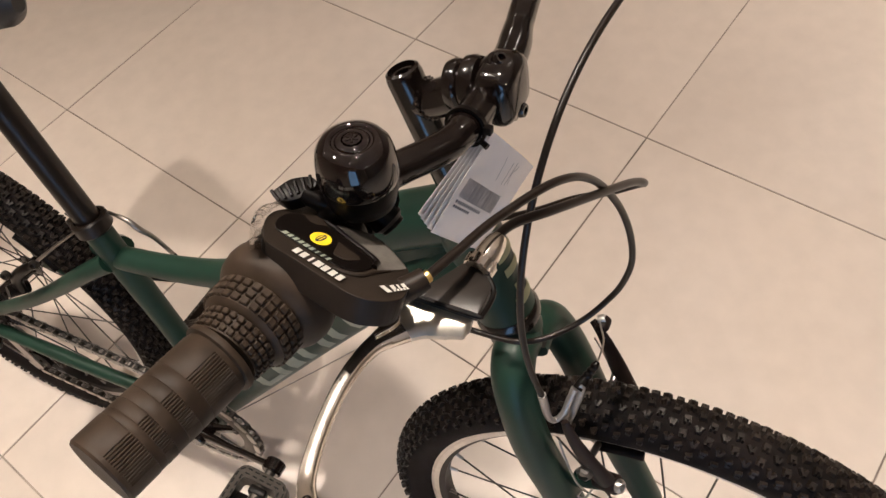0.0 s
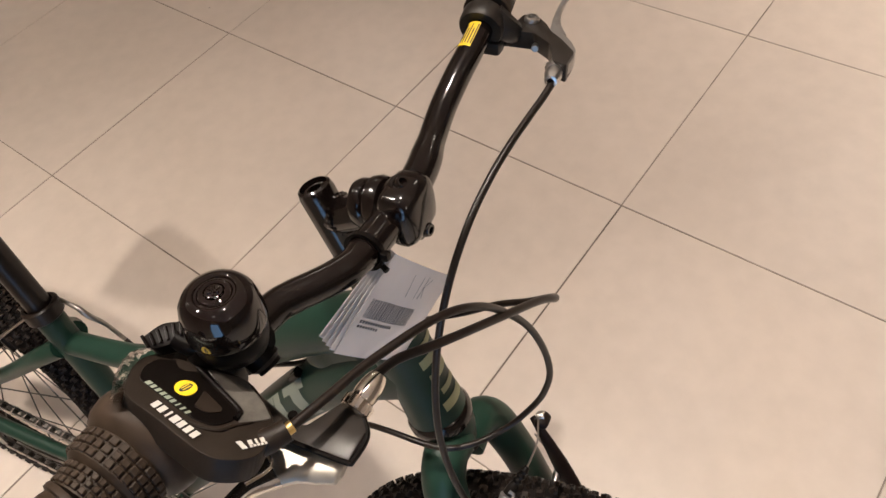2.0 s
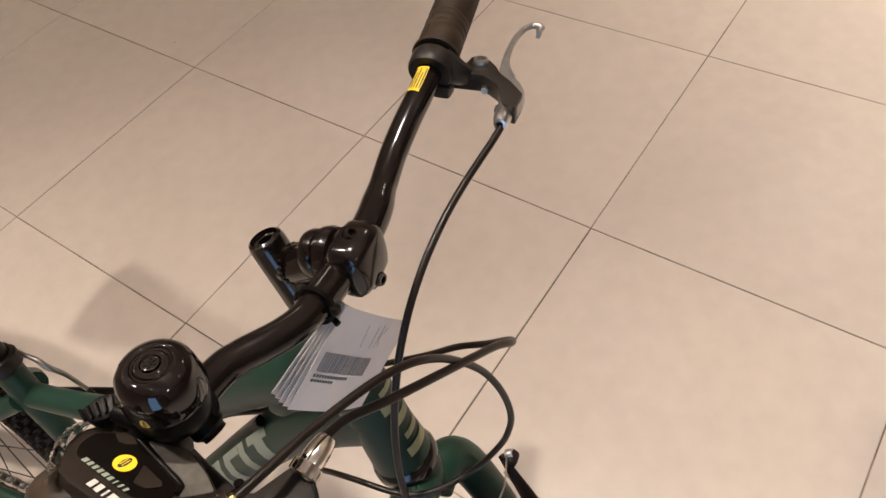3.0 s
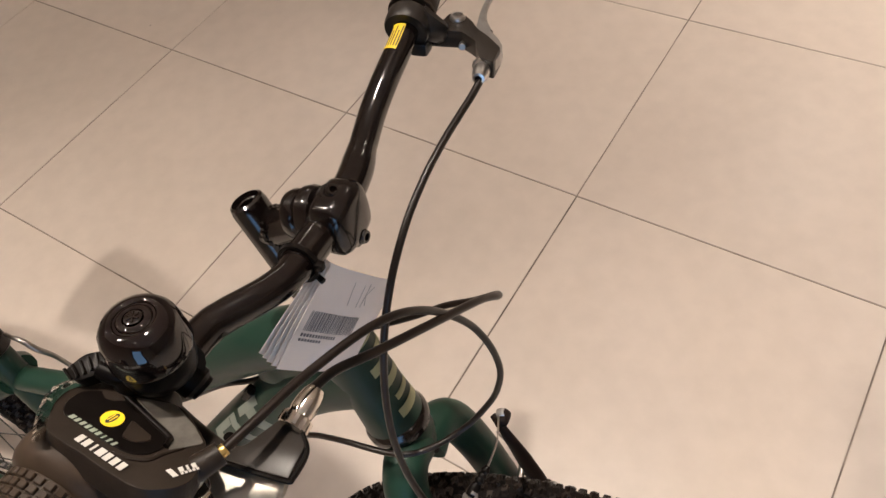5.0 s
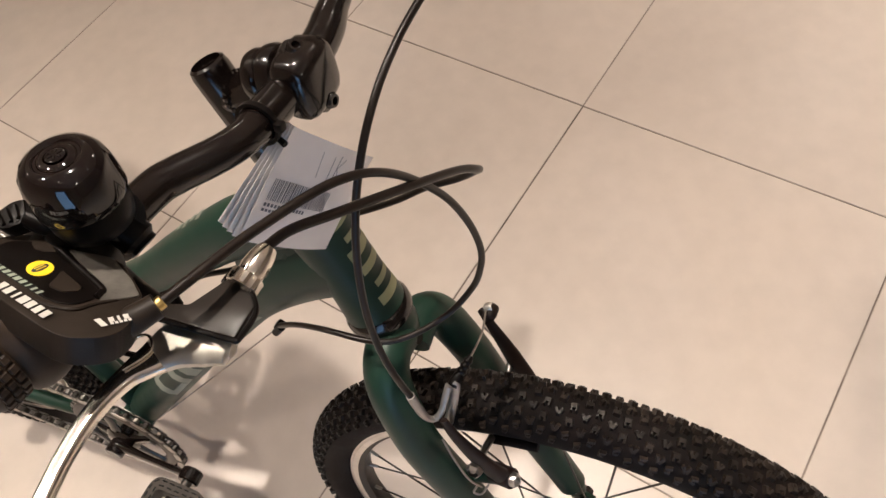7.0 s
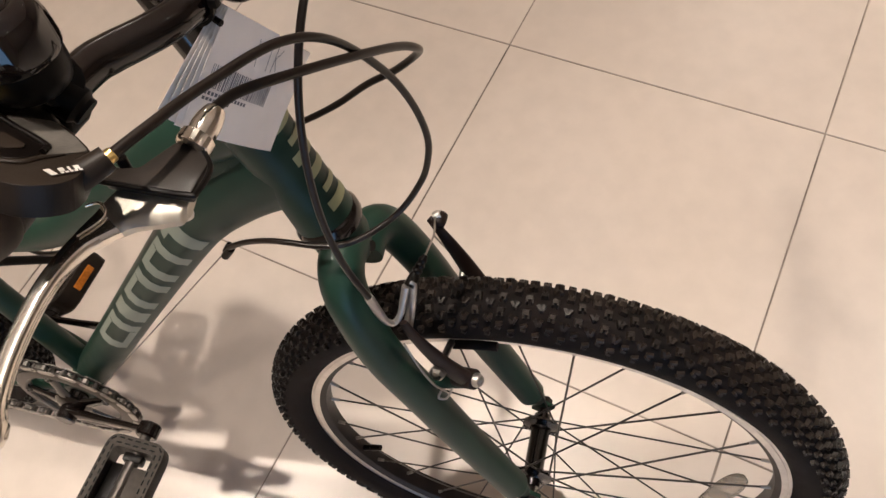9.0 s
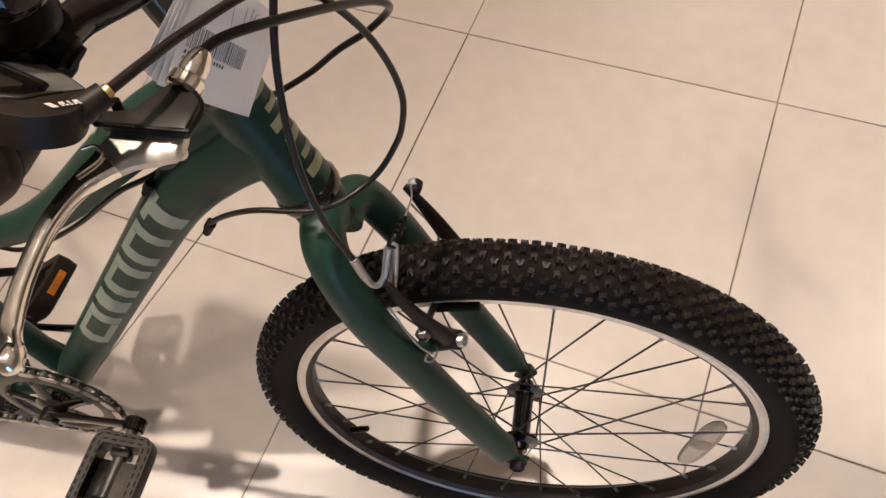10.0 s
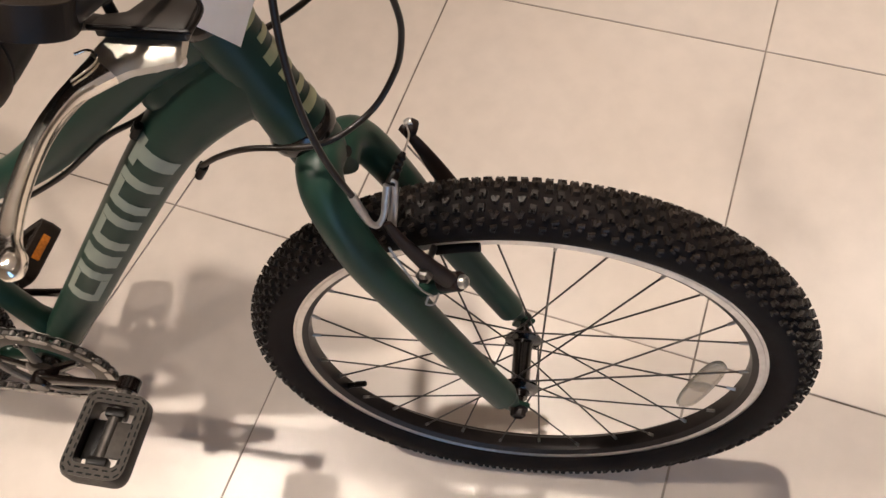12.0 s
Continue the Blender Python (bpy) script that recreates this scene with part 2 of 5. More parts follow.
def merge(bm, g, m=None, mat=0):
    """Moves g into bm under m."""
    made = {v: bm.verts.new(m @ v.co if m else v.co) for v in g.verts}
    for f in g.faces:
        bm.faces.new([made[v] for v in f.verts]).material_index = mat
    g.free()


def slab(bm, outline, down, bevel=0.0, segs=2, mat=0):
    """A closed outline of points thickened along the vector down, with rounded rims."""
    g = bmesh.new()
    top = [g.verts.new(V(p)) for p in outline]
    low = [g.verts.new(V(p) + V(down)) for p in outline]
    n = len(top)
    g.faces.new(top)
    g.faces.new(low[::-1])
    for k in range(n):
        g.faces.new((top[k], low[k], low[(k + 1) % n], top[(k + 1) % n]))
    bmesh.ops.recalc_face_normals(g, faces=g.faces[:])
    if bevel:
        bmesh.ops.bevel(g, geom=[e for e in g.edges], offset=bevel, segments=segs, affect="EDGES", profile=0.5, clamp_overlap=True)
    merge(bm, g, None, mat)


def rounded(corners, r, segs=4):
    """Corner points with their corners rounded."""
    out = []
    pts = [V(c) for c in corners]
    for i, p in enumerate(pts):
        a, b = pts[i - 1] - p, pts[(i + 1) % len(pts)] - p
        k = min(r, a.length * 0.45, b.length * 0.45)
        p0, p2 = p + a.normalized() * k, p + b.normalized() * k
        for s in range(segs + 1):
            t = s / segs
            out.append((1 - t) ** 2 * p0 + 2 * t * (1 - t) * p + t * t * p2)
    return out


def hex_bolt(bm, at, axis, r, h, mat=0):
    """A round-headed bolt with a hexagonal socket."""
    m = basis(at, axis)
    lathe(bm, [(r, 0), (r, h * 0.6), (r * 0.8, h), (r * 0.5, h)], m, 16, mat)
    lathe(bm, [(r * 0.5, h), (r * 0.46, h * 0.35), (0, h * 0.35)], m, 6, mat)
    lathe(bm, [(0, 0), (r, 0)], m, 16, mat)

# ---- the shop: floor slab, walls, ceiling ----
SIDE = 0.6
X0, X1, Y0, Y1 = -4.2, 4.2, -2.4, 4.2


def setting(name, size, at, mat, label, category):
    bm = bmesh.new()
    block(bm, pose(*at), size)
    return tagged(part(name, bm, mat, None, label, smooth=0), label, category, kind="structure")


floor = setting("floor", (X1 - X0, Y1 - Y0, 0.1), (0, (Y0 + Y1) / 2, -0.0515), M_GROUT, "beige porcelain tile floor with thin dark joints", "floor")
setting("wall_north", (X1 - X0, 0.15, CEILING), (0, Y1 + 0.075, CEILING / 2), M_WALL, "plain taupe painted wall", "wall")
setting("wall_east", (0.15, Y1 - Y0 + 0.3, CEILING), (X1 + 0.075, (Y0 + Y1) / 2, CEILING / 2), M_WALL, "plain taupe painted wall", "wall")
setting("wall_west", (0.15, Y1 - Y0 + 0.3, CEILING), (X0 - 0.075, (Y0 + Y1) / 2, CEILING / 2), M_WALL, "plain taupe painted wall", "wall")
setting("ceiling", (X1 - X0 + 0.3, Y1 - Y0 + 0.3, 0.12), (0, (Y0 + Y1) / 2, CEILING + 0.06), M_CEIL, "plain white painted ceiling", "ceiling")


def south_wall():
    """A wall with one shop window through it."""
    bm = bmesh.new()
    wx0, wx1, wz0, wz1 = 0.9, 1.9, 0.04, 2.2
    for a, b, c, d in ((X0, wx0, 0, CEILING), (wx1, X1, 0, CEILING), (wx0, wx1, 0, wz0), (wx0, wx1, wz1, CEILING)):
        block(bm, pose((a + b) / 2, Y0 - 0.075, (c + d) / 2), (b - a, 0.15, d - c))
    tagged(part("wall_south", bm, M_WALL, None, smooth=0), "plain taupe painted wall round a shop window", "wall", kind="structure")
    bm = bmesh.new()
    for a, b, c, d in ((wx0, wx0 + 0.05, wz0, wz1), (wx1 - 0.05, wx1, wz0, wz1), (wx0 + 0.05, wx1 - 0.05, wz0, wz0 + 0.05), (wx0 + 0.05, wx1 - 0.05, wz1 - 0.05, wz1)):
        block(bm, pose((a + b) / 2, Y0 - 0.075, (c + d) / 2), (b - a, 0.06, d - c), 0.004)
    tagged(part("window_1", bm, M_BLACKSATIN, None), "dark framed shop window with cool daylight outside", "window", kind="structure")
    bm = bmesh.new()
    block(bm, pose(1.4, Y0 - 0.6, 1.5), (3, 0.02, 3))
    tagged(part("backdrop", bm, M_DAY, None, smooth=0), "pale blue daylight outside the shop window", "backdrop", kind="structure")


south_wall()


def ceiling_light(x, y, radius):
    """Recessed round downlight."""
    thing = tagged(new("ceiling_light"), "round dark rimmed recessed downlight glowing warm white", "lamp", "downlights")
    thing.matrix_world = pose(x, y, CEILING)
    bm = bmesh.new()
    lathe(bm, [(radius, 0), (radius + 0.02, 0), (radius + 0.02, -0.006), (radius, -0.010)], Matrix.Identity(4), 24, closed=True)
    part("ring", bm, M_CEIL, thing)
    bm = bmesh.new()
    lathe(bm, [(0, -0.004), (radius * 0.98, -0.004)], Matrix.Identity(4), 24)
    part("lens", bm, M_LAMP, thing, recalc=False)


for lx, ly, watts, radius, beam, aim in DOWNLIGHTS:
    ceiling_light(lx, ly, radius)


def tile_mesh():
    """One tile with a softened rim, top face at z = 0."""
    bm = bmesh.new()
    block(bm, pose(0, 0, -0.004), (SIDE - 0.0030, SIDE - 0.0030, 0.008))
    bmesh.ops.bevel(bm, geom=[e for e in bm.edges if all(v.co.z > -0.001 for v in e.verts)], offset=0.0009, segments=2, affect="EDGES", profile=0.5)
    bmesh.ops.recalc_face_normals(bm, faces=bm.faces[:])
    me = bpy.data.meshes.new("tile")
    bm.to_mesh(me)
    bm.free()
    me.materials.append(M_TILE)
    return me


def lay_tiles():
    me = tile_mesh()
    for i in range(-7, 7):
        for j in range(-4, 7):
            ob = new("tile", me)
            ob.parent = floor
            ob.location = ((i + 0.5) * SIDE + random.uniform(-0.0004, 0.0004), (j + 0.5) * SIDE + random.uniform(-0.0004, 0.0004), random.uniform(-0.0003, 0.0003))
            ob.rotation_euler = (0, 0, random.choice((0, 1, 2, 3)) * math.pi / 2)


lay_tiles()

# ---- the bicycle: x ahead, y to its left, z up, origin under the front hub ----
HEADING, TILTED = 13.7, -10.3
BIKE = pose(0.3980, -0.8209, 0.0, 0, 0, HEADING) @ pose(0, 0, 0, TILTED, 0, 0)
bike = tagged(new("bicycle"), "dark green mountain bike with black handlebar leaning on the tile floor", "bicycle")
bike.matrix_world = BIKE
R_TYRE = 0.302
FRONT, REAR, BB = V((0, 0, R_TYRE)), V((-0.985, 0.028, R_TYRE)), V((-0.566, 0, 0.287))
STEER = V((-0.342, 0, 0.940))
CROWN = V((-0.166, 0, 0.668))


def on_steer(h, y=0.0):
    p = CROWN + STEER * h
    return V((p.x, y, p.z))


TOP_TUBE = [(-0.632, 0, 0.545), (-0.55, 0, 0.560), (-0.47, 0, 0.584), (-0.40, 0, 0.625), (-0.33, 0, 0.682), (-0.265, 0, 0.732), (-0.203, 0, 0.766)]
DOWN_TUBE = [(-0.563, 0, 0.290), (-0.466, 0, 0.414), (-0.370, 0, 0.537), (-0.288, 0, 0.639), (-0.235, 0, 0.690), (-0.188, 0, 0.722)]
SEAT_TOP = V((-0.640, 0, 0.592))


def build_frame():
    bm = bmesh.new()
    sweep(bm, [on_steer(0.004), on_steer(0.05), on_steer(0.105)], [0.0245, 0.0225, 0.0225, 0.024], 28)
    sweep(bm, TOP_TUBE, [0.0138, 0.0142, 0.0155, 0.0185, 0.0215, 0.024, 0.025], 22, wide=[1.0, 1.0, 0.95, 0.85])
    sweep(bm, DOWN_TUBE, [0.0235, 0.0235, 0.0235, 0.0245, 0.0295, 0.034], 24, wide=[1.0, 1.0, 1.0, 0.96, 0.77, 0.66])
    sweep(bm, [BB, (BB + SEAT_TOP) / 2, SEAT_TOP], [0.0150, 0.0142, 0.0158], 20)
    rod(bm, BB + V((0, -0.035, 0)), BB + V((0, 0.035, 0)), 0.022, 24)
    for s in (-1, 1):
        def stay(x, y, z):
            return (x, s * y + 0.028 * (-0.60 - x) / 0.385, z)
        sweep(bm, [stay(-0.634, 0.012, 0.545), stay(-0.6735, 0.026, 0.5190), stay(-0.7458, 0.037, 0.4640), stay(-0.8172, 0.047, 0.4146), stay(-0.8995, 0.057, 0.3640), stay(-0.977, 0.066, 0.318)], [0.0125, 0.0110, 0.0100, 0.0095, 0.009, 0.008], 14)
        sweep(bm, [stay(-0.575, 0.020, 0.285), stay(-0.66, 0.038, 0.292), stay(-0.772, 0.050, 0.297), stay(-0.8445, 0.056, 0.300), stay(-0.975, 0.066, 0.302)], [0.012, 0.0115, 0.0105, 0.010, 0.008], 14, wide=[0.8, 0.8, 1, 1])
        block(bm, pose(-0.983, 0.028 + s * 0.066, 0.300), (0.040, 0.006, 0.045), 0.003)
    # gusset under the top tube and a weld bead round each joint
    sweep(bm, [on_steer(0.012) + V((-0.018, 0, 0)), on_steer(0.055) + V((-0.035, 0, 0)), on_steer(0.098) + V((-0.015, 0, 0))], [0.010, 0.020, 0.010], 14, wide=0.9)
    # deep web where top and down tube run together behind the head tube
    sweep(bm, [on_steer(0.052), (-0.215, 0, 0.7245), (-0.250, 0, 0.7075), (-0.276, 0, 0.6915)], [0.040, 0.036, 0.026, 0.010], 28, wide=[0.42, 0.44, 0.55, 1.1])
    fr = part("frame", bm, M_GREEN, bike, "dark green satin painted aluminium frame")
    # seat clamp, headset, cable stops
    bm = bmesh.new()
    ax = (SEAT_TOP - BB).normalized()
    lathe(bm, [(0.0185, -0.006), (0.0205, -0.004), (0.0205, 0.010), (0.0185, 0.012), (0.0155, 0.012)], basis(SEAT_TOP, ax), 24)
    block(bm, basis(SEAT_TOP + ax * 0.003 + V((-0.022, 0, -0.004)), ax), (0.012, 0.020, 0.013), 0.003)
    part("seat_clamp", bm, M_CABLE, fr, "black seat clamp")
    for h0, h1 in ((-0.008, 0.006), (0.104, 0.117)):
        bm = bmesh.new()
        lathe(bm, [(0.020, h0), (0.0255, h0 + 0.001), (0.0265, h0 + 0.004), (0.0265, h1 - 0.003), (0.0245, h1), (0.020, h1)], basis(CROWN, STEER), 32)
        part("headset_cup", bm, M_BLACKGLOSS, fr, "black headset cup")
    for at in ((-0.248, -0.022, 0.640), (-0.292, -0.012, 0.672)):
        bm = bmesh.new()
        block(bm, basis(at, (0.62, 0, 0.78)), (0.008, 0.007, 0.009), 0.0015)
        rod(bm, V(at) + V((-0.004, -0.004, -0.006)), V(at) + V((0.005, -0.004, 0.006)), 0.0034, 10)
        part("cable_stop", bm, M_BLACKSATIN, fr, "black cable stop")
    return fr


bike_frame = build_frame()


def tube_spot(path, radii, s, angle, lift=0.0007, wides=1.0):
    """A point on a swept tube: s from 0 to 1 along it, angle in degrees from its right side upwards."""
    pts = smooth_path(path, 6)
    n = len(pts)
    rr, ww = spread(radii, n), spread(wides, n)
    f = s * (n - 1)
    i = min(int(f), n - 2)
    k = f - i
    fr = frames(pts)
    t, side, rise = fr[i]
    side, rise = side.lerp(fr[i + 1][1], k), rise.lerp(fr[i + 1][2], k)
    p, r, w = pts[i].lerp(pts[i + 1], k), rr[i] * (1 - k) + rr[i + 1] * k, ww[i] * (1 - k) + ww[i + 1] * k
    a = radians(angle)
    if rise.z < 0:
        rise = -rise
    return p - side * (math.cos(a) * (r * w + lift)) + rise * (math.sin(a) * (r + lift))


def tube_decal(name, path, radii, wides, boxes, mat, parent, label="", slant=0.0):
    """Plain patches lying on a tube: boxes of s0, s1, angle0, angle1."""
    bm = bmesh.new()
    for s0, s1, a0, a1 in boxes:
        rows = []
        for i in range(5):
            a = a0 + (a1 - a0) * i / 4
            rows.append([bm.verts.new(tube_spot(path, radii, s0 + (s1 - s0) * j / 4 + slant * (a - 20) / 100, a, wides=wides)) for j in range(5)])
        for i in range(4):
            for j in range(4):
                bm.faces.new((rows[i][j], rows[i][j + 1], rows[i + 1][j + 1], rows[i + 1][j]))
    return part(name, bm, mat, parent, label)


DT_R, DT_W = [0.0235, 0.0235, 0.0235, 0.0245, 0.0295, 0.034], [1.0, 1.0, 1.0, 0.96, 0.77, 0.66]


def build_logo():
    lab = "pale grey-green printed block on the down tube"
    lo, hi, w = -36.0, 52.0, 18.0
    cells = [(0.212, 0.302), (0.320, 0.354), (0.372, 0.456), (0.474, 0.556), (0.573, 0.656)]
    for i, (s0, s1) in enumerate(cells):
        if i == 1:
            boxes = [(s0, s1, lo, hi)]
        elif i == 4:
            boxes = [(s0, s1, hi - w, hi), (s0 + 0.022, s1 - 0.022, lo, hi - w)]
        else:
            e = 0.022
            boxes = [(s0, s0 + e, lo, hi), (s1 - e, s1, lo, hi), (s0 + e, s1 - e, hi - w, hi)]
            if i == 0:
                boxes.append((s0 + e, s1 - e, lo, lo + w))
        tube_decal("printed_block", DOWN_TUBE, DT_R, DT_W, boxes, M_DECAL, bike_frame, lab)


build_logo()


def head_badge():
    """A column of small pale bars down the front of the head tube."""
    r = [0.0245, 0.0225, 0.0225, 0.024]
    fore = V((0.94, 0, 0.342))
    for i, h in enumerate((0.14, 0.29, 0.44, 0.59, 0.74, 0.88)):
        bm = bmesh.new()
        boxes = [(h, h + (0.085, 0.055, 0.075)[i % 3], (-30, -18, -26)[i % 3], 36)]
        for s0, s1, a0, a1 in boxes:
            rows = []
            for k in range(9):
                a = radians(a0 + (a1 - a0) * k / 8)
                ring = []
                for s in (s0, s1):
                    rad = float(np.interp(s, [0, 0.33, 0.67, 1], r)) + 0.0007
                    ring.append(bm.verts.new(on_steer(0.004 + 0.101 * s) + fore * (math.cos(a) * rad) + V((0, 1, 0)) * (math.sin(a) * rad)))
                rows.append(ring)
            for p, q in zip(rows, rows[1:]):
                bm.faces.new((p[0], p[1], q[1], q[0]))
        part("printed_block", bm, M_CREAM, bike_frame, "pale yellow-green printed block on the head tube")


head_badge()


def top_tube_marks():
    r = [0.0138, 0.0142, 0.0155, 0.0185, 0.0215, 0.024, 0.025]
    boxes = [(0.70 + 0.024 * i, 0.714 + 0.024 * i, 80 - (i % 2) * 6, 98) for i in range(4)]
    tube_decal("printed_block", TOP_TUBE, r, [1.0, 1.0, 0.95, 0.85], boxes, M_DECAL, bike_frame, "pale grey-green printed marks on the top tube")


top_tube_marks()


def build_fork():
    bm = bmesh.new()
    sweep(bm, [on_steer(-0.042), on_steer(-0.034), on_steer(-0.02), on_steer(-0.006)], [0.010, 0.0190, 0.0230, 0.0225], 26)
    for s in (-1, 1):
        if s < 0:
            pts = [(-0.152, -0.004, 0.646), (-0.1510, -0.026, 0.648), (-0.1435, -0.0435, 0.630), (-0.1245, -0.0525, 0.572)]
        else:
            pts = [(-0.150, 0.006, 0.620), (-0.1492, 0.029, 0.623), (-0.1405, 0.0465, 0.606), (-0.121, 0.053, 0.563)]
        pts += [(-0.097, s * 0.053, 0.508), (-0.063, s * 0.053, 0.430), (-0.016, s * 0.053, 0.330)]
        sweep(bm, pts, [0.0180, 0.0180, 0.0176, 0.0172, 0.0170, 0.0165, 0.0155], 22)
        # flattened tip and dropout
        sweep(bm, [(-0.018, s * 0.053, 0.334), (-0.010, s * 0.053, 0.318), (-0.003, s * 0.053, 0.308)], [0.0155, 0.012, 0.006], 16, wide=[1.0, 0.6, 0.4])
        block(bm, pose(-0.001, s * 0.052, 0.303, 0, 28, 0), (0.019, 0.005, 0.024), 0.002)
        rod(bm, (-0.085, s * 0.040, 0.512), (-0.052, s * 0.040, 0.526), 0.008, 14)
    fk = part("fork", bm, M_GREEN, bike, "dark green satin painted fork with curved crown")
    # black disc on the crown: shade of a drilled hole put in as colour
    bm = bmesh.new()
    lathe(bm, [(0.0045, 0), (0.0045, 0.001), (0, 0.001)], basis(on_steer(-0.03) + V((0.0215, -0.004, 0.006)), (0.94, -0.15, 0.3)), 14)
    part("crown_hole_shade", bm, M_BLACKSATIN, fk, "dark disc standing for the shade inside a drilled hole")


build_fork()


# ---- wheels ----
SECTION, CORE = 0.0242, R_TYRE - 0.0028 - 0.0242


def tyre_spot(a, across, lift=0.0):
    """A point on the tyre: a round the wheel, across from the crown, both radians; hub at the origin."""
    r = CORE + math.cos(across) * (SECTION + lift)
    return V((r * math.cos(a), math.sin(across) * (SECTION + lift) * 1.02, r * math.sin(a)))


def knob_mesh(blocks, height):
    """One tread knob of a few small blocks: x, y, turn, length, width each."""
    bm = bmesh.new()
    for x, y, turn, length, width in blocks:
        block(bm, pose(x * 0.81, y * 0.81, height / 2 - 0.0006, 0, 0, turn), (length * 0.93, width * 0.93, height + 0.0012), taper=0.78)
    me = bpy.data.meshes.new("tread_knob")
    bm.to_mesh(me)
    bm.free()
    me.materials.append(M_KNOB)
    return me


KNOBS = 92
ROWS_ACROSS = [(-72, 0.15, "side"), (-58, 0.65, "side"), (-44, 0.10, "arrow"), (-31, 0.60, "arch"), (-17, 0.05, "arrow"), (-5, 0.55, "arch"), (8, 0.0, "arch"), (20, 0.5, "arrow"), (33, 0.0, "arch"), (46, 0.5, "arrow"), (59, 0.0, "side"), (73, 0.5, "side")]
KNOB_MESH = {
    "arch": knob_mesh([(0.0010, 0, 0, 0.0050, 0.0070), (-0.0030, 0.0024, 8, 0.0034, 0.0022), (-0.0030, -0.0024, -8, 0.0034, 0.0022)], 0.0038),
    "arrow": knob_mesh([(-0.0006, 0.0018, 26, 0.0074, 0.0032), (-0.0006, -0.0018, -26, 0.0074, 0.0032)], 0.0036),
    "side": knob_mesh([(0.0020, 0, 14, 0.0030, 0.0068), (-0.0021, 0.0008, -14, 0.0026, 0.0052)], 0.0030),
}


def knob_place(a, across, i):
    up = tyre_spot(a, across, 1.0) - tyre_spot(a, across, 0.0)
    along = V((-math.sin(a), 0, math.cos(a)))
    m = basis(tyre_spot(a, across), up, along)
    return m @ pose(0, 0, 0, 0, 0, 90 * (1 if across > 0 else -1) + (6 if i % 2 else -6) + random.uniform(-4, 4))


def build_wheel(hub, label, picked, spokes=28, width=0.05, coarse=1.0):
    """picked: the arc, in degrees from straight ahead, whose knobs are separate pieces."""
    at = Matrix.Translation(hub)
    # rim: machined sides, dark inner faces
    bm = bmesh.new()
    prof = [(0.2575, -0.0125), (0.2520, -0.0128), (0.2514, -0.0122), (0.2508, -0.0128), (0.2450, -0.0128), (0.2390, -0.0085), (0.2375, 0.0), (0.2390, 0.0085), (0.2450, 0.0128), (0.2508, 0.0128), (0.2514, 0.0122), (0.2520, 0.0128), (0.2575, 0.0125), (0.2560, 0.0)]
    mats = [0, 0, 0, 0, 1, 1, 1, 1, 0, 0, 0, 0, 1, 1]
    lathe(bm, prof, at @ basis((0, 0, 0), (0, 1, 0)), 128, mats, closed=True)
    rim = part("wheel_rim", bm, [M_ALU, M_RIMDARK], bike, label + " wheel rim with silver braking sides", smooth=30)
    # tyre carcass
    bm = bmesh.new()
    n, k = 128, 18
    rings = []
    for i in range(n):
        a = 2 * math.pi * i / n
        rings.append([bm.verts.new(hub + tyre_spot(a, radians(-148 + 296 * j / k))) for j in range(k + 1)])
    for i in range(n):
        for j in range(k):
            bm.faces.new((rings[i][j], rings[i][j + 1], rings[(i + 1) % n][j + 1], rings[(i + 1) % n][j]))
    for side in (-1, 1):
        # moulded bead line on the sidewall
        lathe(bm, [(0.2640, side * 0.0182), (0.2650, side * 0.0197), (0.2664, side * 0.0203), (0.2668, side * 0.0188)], at @ basis((0, 0, 0), (0, 1, 0)), 96)
    tyre = part("tyre", bm, M_TYRE, bike, label + " black knobbly tyre")
    # tread knobs: separate pieces on the picked arc, joined elsewhere
    verts, faces = [], []
    for deg, shift, kind in ROWS_ACROSS:
        me = KNOB_MESH[kind]
        for i in range(KNOBS):
            ang = 360 * (i + shift) / KNOBS
            across = radians(deg + random.uniform(-0.6, 0.6))
            m = at @ knob_place(radians(ang), across, i) @ Matrix.Scale(coarse, 4)
            if picked[0] < ang < picked[1] and abs(deg) < 60:
                ob = new("tread_knob", me)
                ob.parent = tyre
                ob.matrix_basis = m
            else:
                o = len(verts)
                verts += [m @ v.co for v in me.vertices]
                faces += [[o + v for v in p.vertices] for p in me.polygons]
    me = bpy.data.meshes.new("tread")
    me.from_pydata(verts, [], faces)
    me.materials.append(M_KNOB)
    tread = new("tread", me)
    tread.parent = tyre
    tagged(tread, "small black rubber tread blocks", kind="stuff")
    # hub
    bm = bmesh.new()
    h = width - 0.008
    prof = [(0.0, -h), (0.009, -h), (0.010, -h + 0.008), (0.0125, -h + 0.010), (0.0205, -h + 0.011), (0.0205, -h + 0.0142), (0.0125, -h + 0.017), (0.0105, -h + 0.022)]
    prof = prof + [(r, -y) for r, y in reversed(prof)]
    lathe(bm, prof, at @ basis((0, 0, 0), (0, 1, 0)), 28)
    part("hub", bm, M_BLACKGLOSS, rim, "black hub shell")
    bm = bmesh.new()
    rod(bm, hub + V((0, -width - 0.012, 0)), hub + V((0, width + 0.012, 0)), 0.0048, 12)
    for s in (-1, 1):
        lathe(bm, [(0.0048, 0), (0.0105, 0), (0.0105, 0.002), (0.0080, 0.0026)], at @ basis((0, s * (width + 0.0035), 0), (0, s, 0)), 20)
        lathe(bm, [(0.0048, 0.002), (0.0082, 0.002), (0.0082, 0.0085), (0.0070, 0.0100), (0.0048, 0.0100)], at @ basis((0, s * (width + 0.0035), 0), (0, s, 0)), 6)
    part("axle", bm, M_ARM, rim, "dark steel axle with nuts")
    # spokes crossed three times, dark nipples
    f = h - 0.0125
